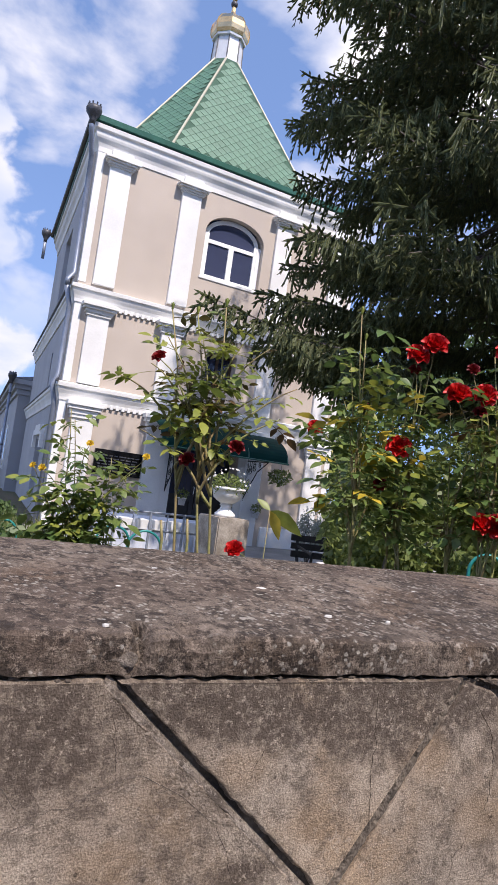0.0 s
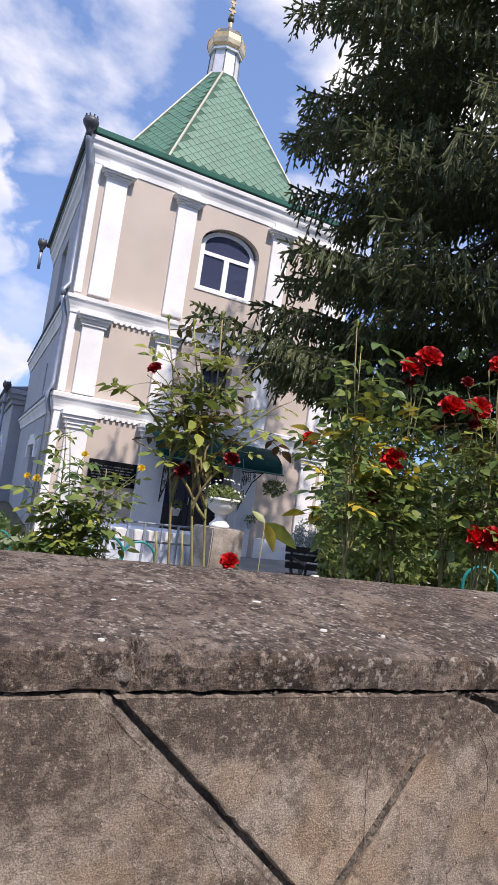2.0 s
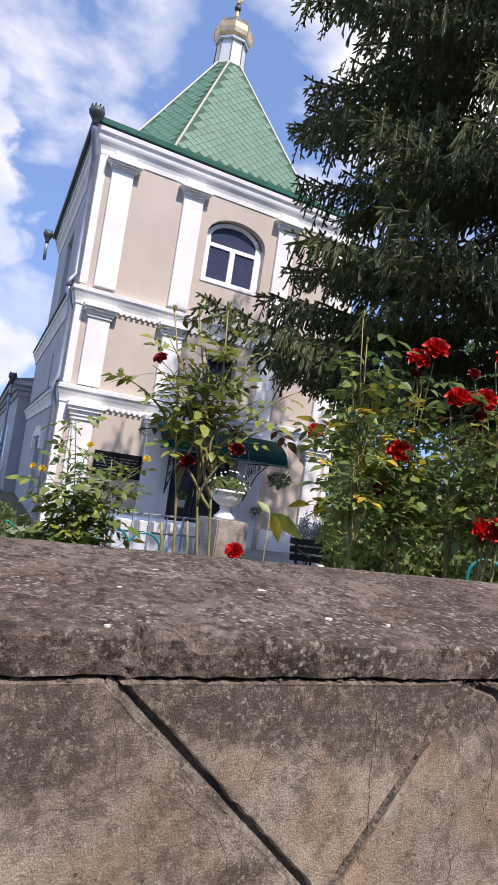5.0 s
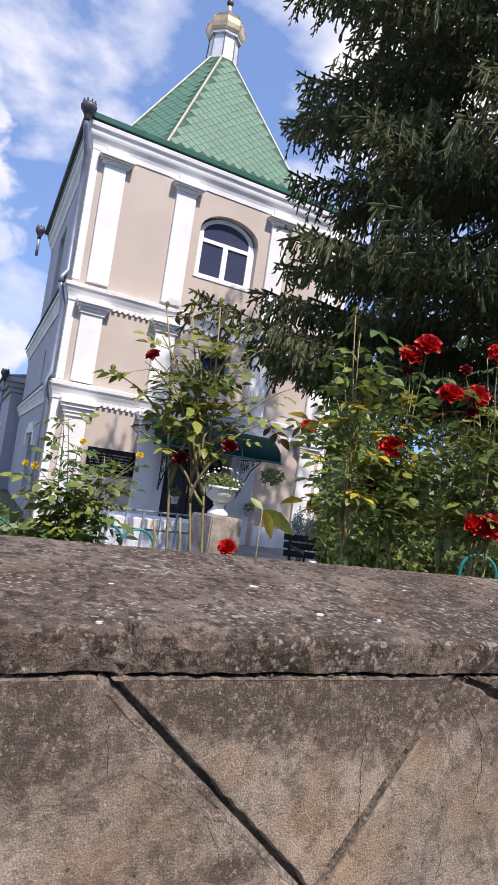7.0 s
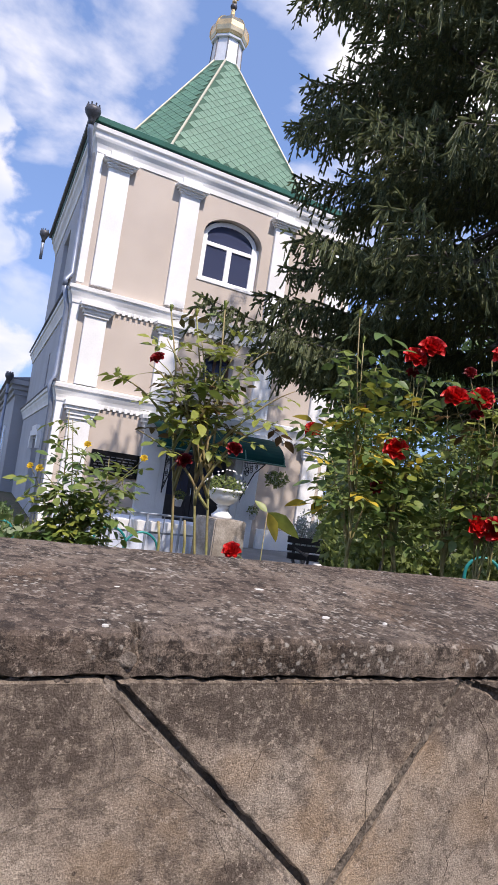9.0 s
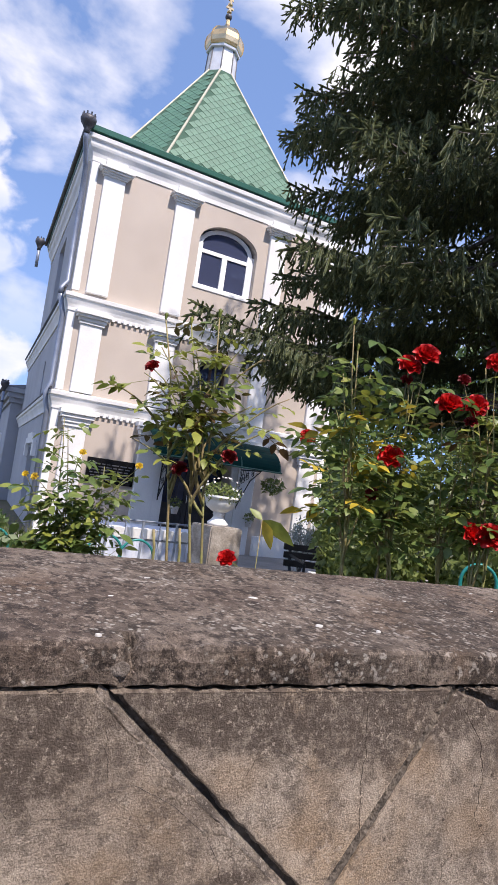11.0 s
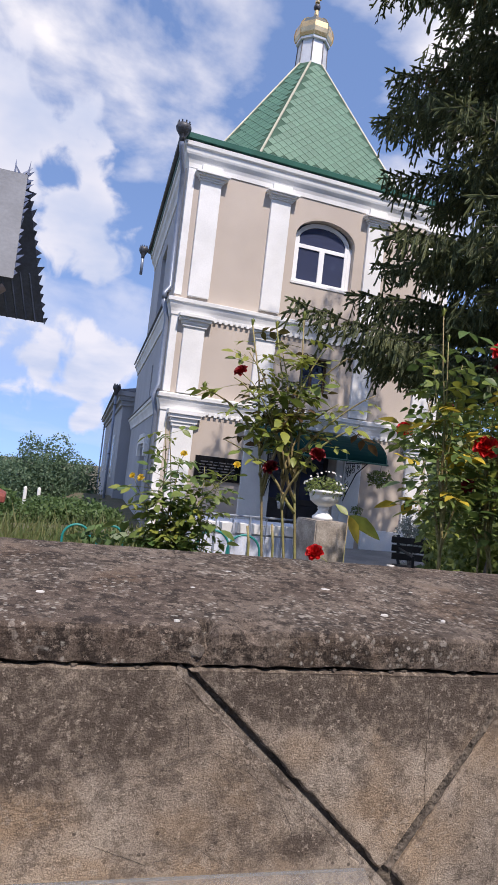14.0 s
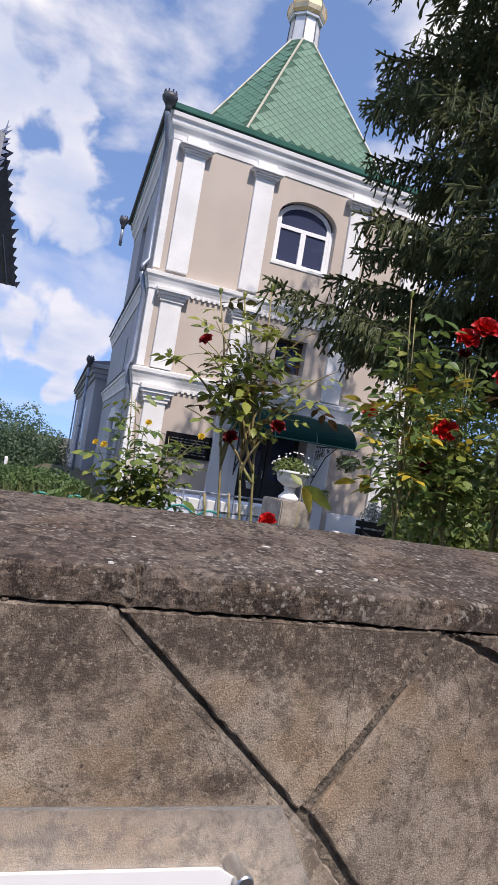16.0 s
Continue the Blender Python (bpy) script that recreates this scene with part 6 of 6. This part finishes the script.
for i, (x, y, top, w) in enumerate(((-3.6, 1.2, 0.50, 1.0), (-2.4, 0.6, 0.46, 0.9), (-1.35, 1.0, 0.52, 0.8), (-0.55, 0.8, 0.40, 0.5), (-4.9, 1.5, 0.5, 1.1), (-3.0, 4.0, 0.35, 1.2), (-1.2, 4.5, 0.30, 1.1))):
    leafy("shrub", (x, y, -0.05), "low green hedge shrub at the garden's far edge", "shrub", (x, y, top - 0.45), (w, 0.8, 0.5), 14, 420, 0.09, TREE_L, 120 + i, 0.03, 5, "far hedge")
leafy("weed", (-1.86, -10.32, 0.0), "young broad-leaved green shoots", "plant", (-1.86, -10.32, 1.08), (0.11, 0.08, 0.06), 8, 14, 0.038, TREE_L, 95, 0.006, 4)


# rough grass and weeds between the flower beds and the slope
rng = np.random.default_rng(12)
n = 4200
p = np.column_stack([rng.uniform(-4.5, -0.35, n), rng.uniform(-6.4, -3.6, n), np.zeros(n)])
tall = rng.uniform(0.30, 0.68, n) * np.where(rng.random(n) < 0.10, 1.15, 0.95)
lean = rng.normal(scale=0.22, size=(n, 2)) * tall[:, None]
a = rng.uniform(0, np.pi, n); w = rng.uniform(0.006, 0.018, n)
side = np.column_stack([np.cos(a) * w, np.sin(a) * w, np.zeros(n)])
mid = p + np.column_stack([lean * 0.35, tall * 0.55])
tip = p + np.column_stack([lean, tall])
blades = np.concatenate([np.stack([p - side, p + side, mid + side], axis=1), np.stack([p - side, mid + side, mid - side], axis=1), np.stack([mid - side, mid + side, tip], axis=1)])
WEED = leaf_mat("rough grass blades", (0.10, 0.15, 0.045), (0.19, 0.19, 0.075), 0.35, 0.6, 0.3, True)
tagged(new("grass", tri_mesh("grass", blades, WEED)), "rough green and straw-coloured grass beside the beds", "grass", kind="stuff")


# ---- spruce ----
def tassel(rng, length):
    """A hanging spruce twig: an axis with short side shoots, each a round brush of needles, as triangles from the origin down."""
    tris = []
    shoots = [(np.zeros(3), np.array([0, 0, -1.0]), length)]
    n = max(2, int(length / 0.065))
    for k in range(n):
        f = (k + rng.uniform(0.2, 0.7)) / n
        a = rng.uniform(0, 2 * np.pi)
        d = np.array([np.cos(a) * 0.8, np.sin(a) * 0.8, -0.75]); d /= np.linalg.norm(d)
        shoots.append((np.array([0, 0, -length * f * 0.85]), d, rng.uniform(0.05, 0.11) * (1.2 - 0.5 * f)))
    for p, d, L in shoots:
        e = np.cross(d, [0.3, 0.9, 0.2]); e /= np.linalg.norm(e)
        g = np.cross(d, e)
        for q in range(3):       # closely set needles: a blunt brush round the axis
            w = (e * np.cos(q * np.pi / 3) + g * np.sin(q * np.pi / 3)) * rng.uniform(0.010, 0.013)
            a, b, c = p + d * L * 0.03, p + d * L * 0.85, p + d * (L + 0.008)
            tris += [(a - w * 0.7, a + w * 0.7, b + w), (a - w * 0.7, b + w, b - w), (b - w, b + w, c)]
        m = max(5, int(L / 0.0085))
        for j in range(m):
            f = (j + 0.5) / m
            v = rng.normal(size=3); v -= d * v.dot(d); v /= np.linalg.norm(v)
            s = np.cross(d, v) * 0.0030
            o = p + d * (L * f)
            tris.append((o - s, o + s, o + (d * 0.6 + v * 0.85) * 0.018))
    return np.array(tris)


def along(tris, way):
    """Turns a hanging twig so that it runs along way."""
    w = np.asarray(way) / np.linalg.norm(way)
    x = np.cross([0, 0, 1.0], w); x /= np.linalg.norm(x) + 1e-9
    y = np.cross(-w, x)
    return tris @ np.array([x, y, -w])


def spruce(at, seed):
    rng = np.random.default_rng(seed)
    t = thing("spruce", (*at, 0), "tall dark spruce with drooping needled branches", "spruce tree")
    org = np.array([*at, 0.0])
    bm = bmesh.new(); tube(bm, [(at[0], at[1], z) for z in (0.9, 3, 6, 9, 12, 16.2)], [0.165, 0.155, 0.135, 0.11, 0.07, 0.01], 12)
    for v in bm.verts:
        v.co += Vector((noise.noise(v.co * 7), noise.noise(v.co * 7 + Vector((3, 0, 0))), 0)) * 0.02
    part("trunk", bm, BARK, t, "grey scaly trunk", True)
    bm = bmesh.new(); tube(bm, [(at[0], at[1], z) for z in (-0.02, 0.2, 0.9)], [0.21, 0.18, 0.166], 12); part("painted_base", bm, LIME, t, "lime-painted trunk base", True)
    bm = bmesh.new()
    lathe(bm, [(0.004, 0.0), (0.014, -0.015), (0.017, -0.04), (0.016, -0.07), (0.010, -0.10), (0.002, -0.115)], (0, 0, 0), 9)
    for v in bm.verts:
        v.co += Vector((noise.noise(v.co * 160), noise.noise(v.co * 160 + Vector((2, 0, 0))), 0)) * 0.004
    cone = finish(bm, "cone", CONE)
    kinds = [tassel(rng, L) for L in (0.10, 0.14, 0.18, 0.23, 0.30)]
    z, whorl = 2.95, 0
    while z < 15.4:
        count = 6 if z < 10 else 4
        for k in range(count):
            a = 2 * np.pi * (k + 0.37 * whorl) / count + rng.uniform(-0.25, 0.25)
            zz = z + rng.uniform(-0.2, 0.2)
            reach = (4.1 if zz < 3.6 else 3.35 if zz < 5 else 4.1 if zz < 9.5 else 3.6 * (16.4 - zz) / 6.9) * rng.uniform(0.70, 1.04)
            d = np.array([np.cos(a), np.sin(a), 0.0]); sd = np.array([-d[1], d[0], 0.0])
            droop, lift = rng.uniform(0.10, 0.24), rng.uniform(0.03, 0.06)
            if zz < 3.6:
                droop, lift = droop * 0.3, lift * 1.3

            def spot(r):
                return np.array([at[0], at[1], zz]) + d * r + np.array([0, 0, -droop * r + lift * r * r * 0.75]) + sd * (0.05 * np.sin(2.1 * r + a))

            bm = bmesh.new()
            tube(bm, [spot(reach * q) for q in np.linspace(0.02, 1, 9)], [0.042 * (1 - 0.88 * q) for q in np.linspace(0, 1, 9)], 6)
            tris, r = [], reach * 0.26
            while r < reach:
                f = r / reach
                for s in (-1, 1):
                    ll = (0.28 + 0.95 * np.sin(np.pi * min(1, f * 0.95)) ** 1.0 * (1 - f) * 1.5) * rng.uniform(0.6, 1.2)
                    way = d * 0.75 + sd * s * 0.75 + np.array([0, 0, rng.uniform(-0.25, 0.08)])
                    p0 = spot(r)
                    tube(bm, [p0, p0 + way * ll * 0.5, p0 + way * ll + np.array([0, 0, -0.05])], [0.008, 0.005, 0.002], 3)
                    m = max(2, int(ll / (0.066 if z < 10 else 0.15)))
                    twig = 1.2 * along(kinds[4], way + np.array([0, 0, -0.06]))
                    for j in range(max(1, int(ll / 0.36 + 0.5))):
                        tris.append(twig * rng.uniform(0.9, 1.1) + p0 + way * (0.36 * j))
                    for j in range(m):
                        g = (j + rng.uniform(0.2, 0.9)) / m
                        p = p0 + way * ll * g + np.array([0, 0, -0.05 * g * g])
                        q = kinds[rng.integers(0, 5)] * rng.uniform(0.8, 1.25)
                        c, sn = np.cos(rng.uniform(0, 6.28)), np.sin(rng.uniform(0, 6.28))
                        rot = np.array([[c, -sn, 0], [sn, c, 0], [0, 0, 1.0]])
                        lean = rng.uniform(0.0, 0.5)
                        q = q @ rot.T
                        q[..., :2] -= q[..., 2:3] * (way[:2] * lean)
                        tris.append(q + p)
                r += rng.uniform(0.12, 0.19) if z < 10 else 0.3
            ahead = spot(reach) - spot(reach * 0.9)
            for q in (0.80, 0.90, 1.0):
                tris.append(along(kinds[4], ahead) * 0.9 + spot(reach * q))
            b = part("branch", bm, BARK, t)
            if 5.2 < zz < 9.5 and d[0] < 0.1:
                for q in range(5):
                    p = spot(reach * rng.uniform(0.72, 0.99)) + sd * rng.uniform(-0.15, 0.15) + np.array([0, 0, -0.03])
                    child("cone", cone, b, Matrix.Translation(p) @ Euler((rng.uniform(-0.2, 0.2), rng.uniform(-0.2, 0.2), 0)).to_matrix().to_4x4())
            ob = new("needles", tri_mesh("needles", np.concatenate(tris) - org, NEEDLE))
            ob.parent = b
        z += 0.60 if z < 10 else 0.8
        whorl += 1
    return t


spruce((4.35, -7.15), 12)

# ---- roof tiles ----
def diamond(w, h):
    bm = bmesh.new()
    rim = [(0, -h), (w, 0), (0, h), (-w, 0)]
    ring_loft(bm, [[(x, y, 0.0) for x, y in rim], [(x * 0.995, y * 0.995, 0.005) for x, y in rim], [(x * 0.975, y * 0.975, 0.006) for x, y in rim]])
    return finish(bm, "shingle", ROOF)


TW, TH = 0.128, 0.120
tile = diamond(TW * 0.945, TH * 0.945)
joined = []
for f in (0, 7, 1, 6):
    a, b = lower[f], lower[(f + 1) % 8]
    c, d = upper[f], upper[(f + 1) % 8]
    u = (b - a).normalized()
    mid = (a + b) / 2
    v = ((c + d) / 2 - mid); v = (v - u * v.dot(u))
    H = v.length; v.normalize()
    nrm = u.cross(v).normalized()
    if nrm.z < 0:
        nrm = -nrm
    half0, half1 = (b - a).length / 2, (d - c).length / 2
    shift = ((c + d) / 2 - mid).dot(u)
    m3 = Matrix((u, v, nrm)).transposed().to_4x4()
    row, y = 0, TH
    while y < H - TH * 0.6:
        k = y / H
        hw = half0 + (half1 - half0) * k - TW * 0.85
        cx = shift * k
        n0 = int((hw + 2) / (2 * TW)) + 1
        for i in range(-n0, n0 + 1):
            x = i * 2 * TW + (TW if row % 2 else 0)
            if abs(x - cx) < hw:
                p = mid + u * x + v * y + nrm * 0.004
                if f in (0, 7):
                    ob = new("shingle", tile)
                    ob.parent = roof
                    ob.matrix_basis = Matrix.Translation(-base_of(roof)) @ Matrix.Translation(p) @ m3
                else:
                    joined.append(Matrix.Translation(p - base_of(roof)) @ m3)
        y += TH; row += 1
bm = bmesh.new()
for m in joined:
    start = len(bm.verts)
    bm.from_mesh(tile)
    bm.verts.ensure_lookup_table()
    bmesh.ops.transform(bm, matrix=m, verts=bm.verts[start:])
ob = new("shingles", finish(bm, "shingles", ROOF)); ob.parent = roof
tagged(ob, kind="stuff")
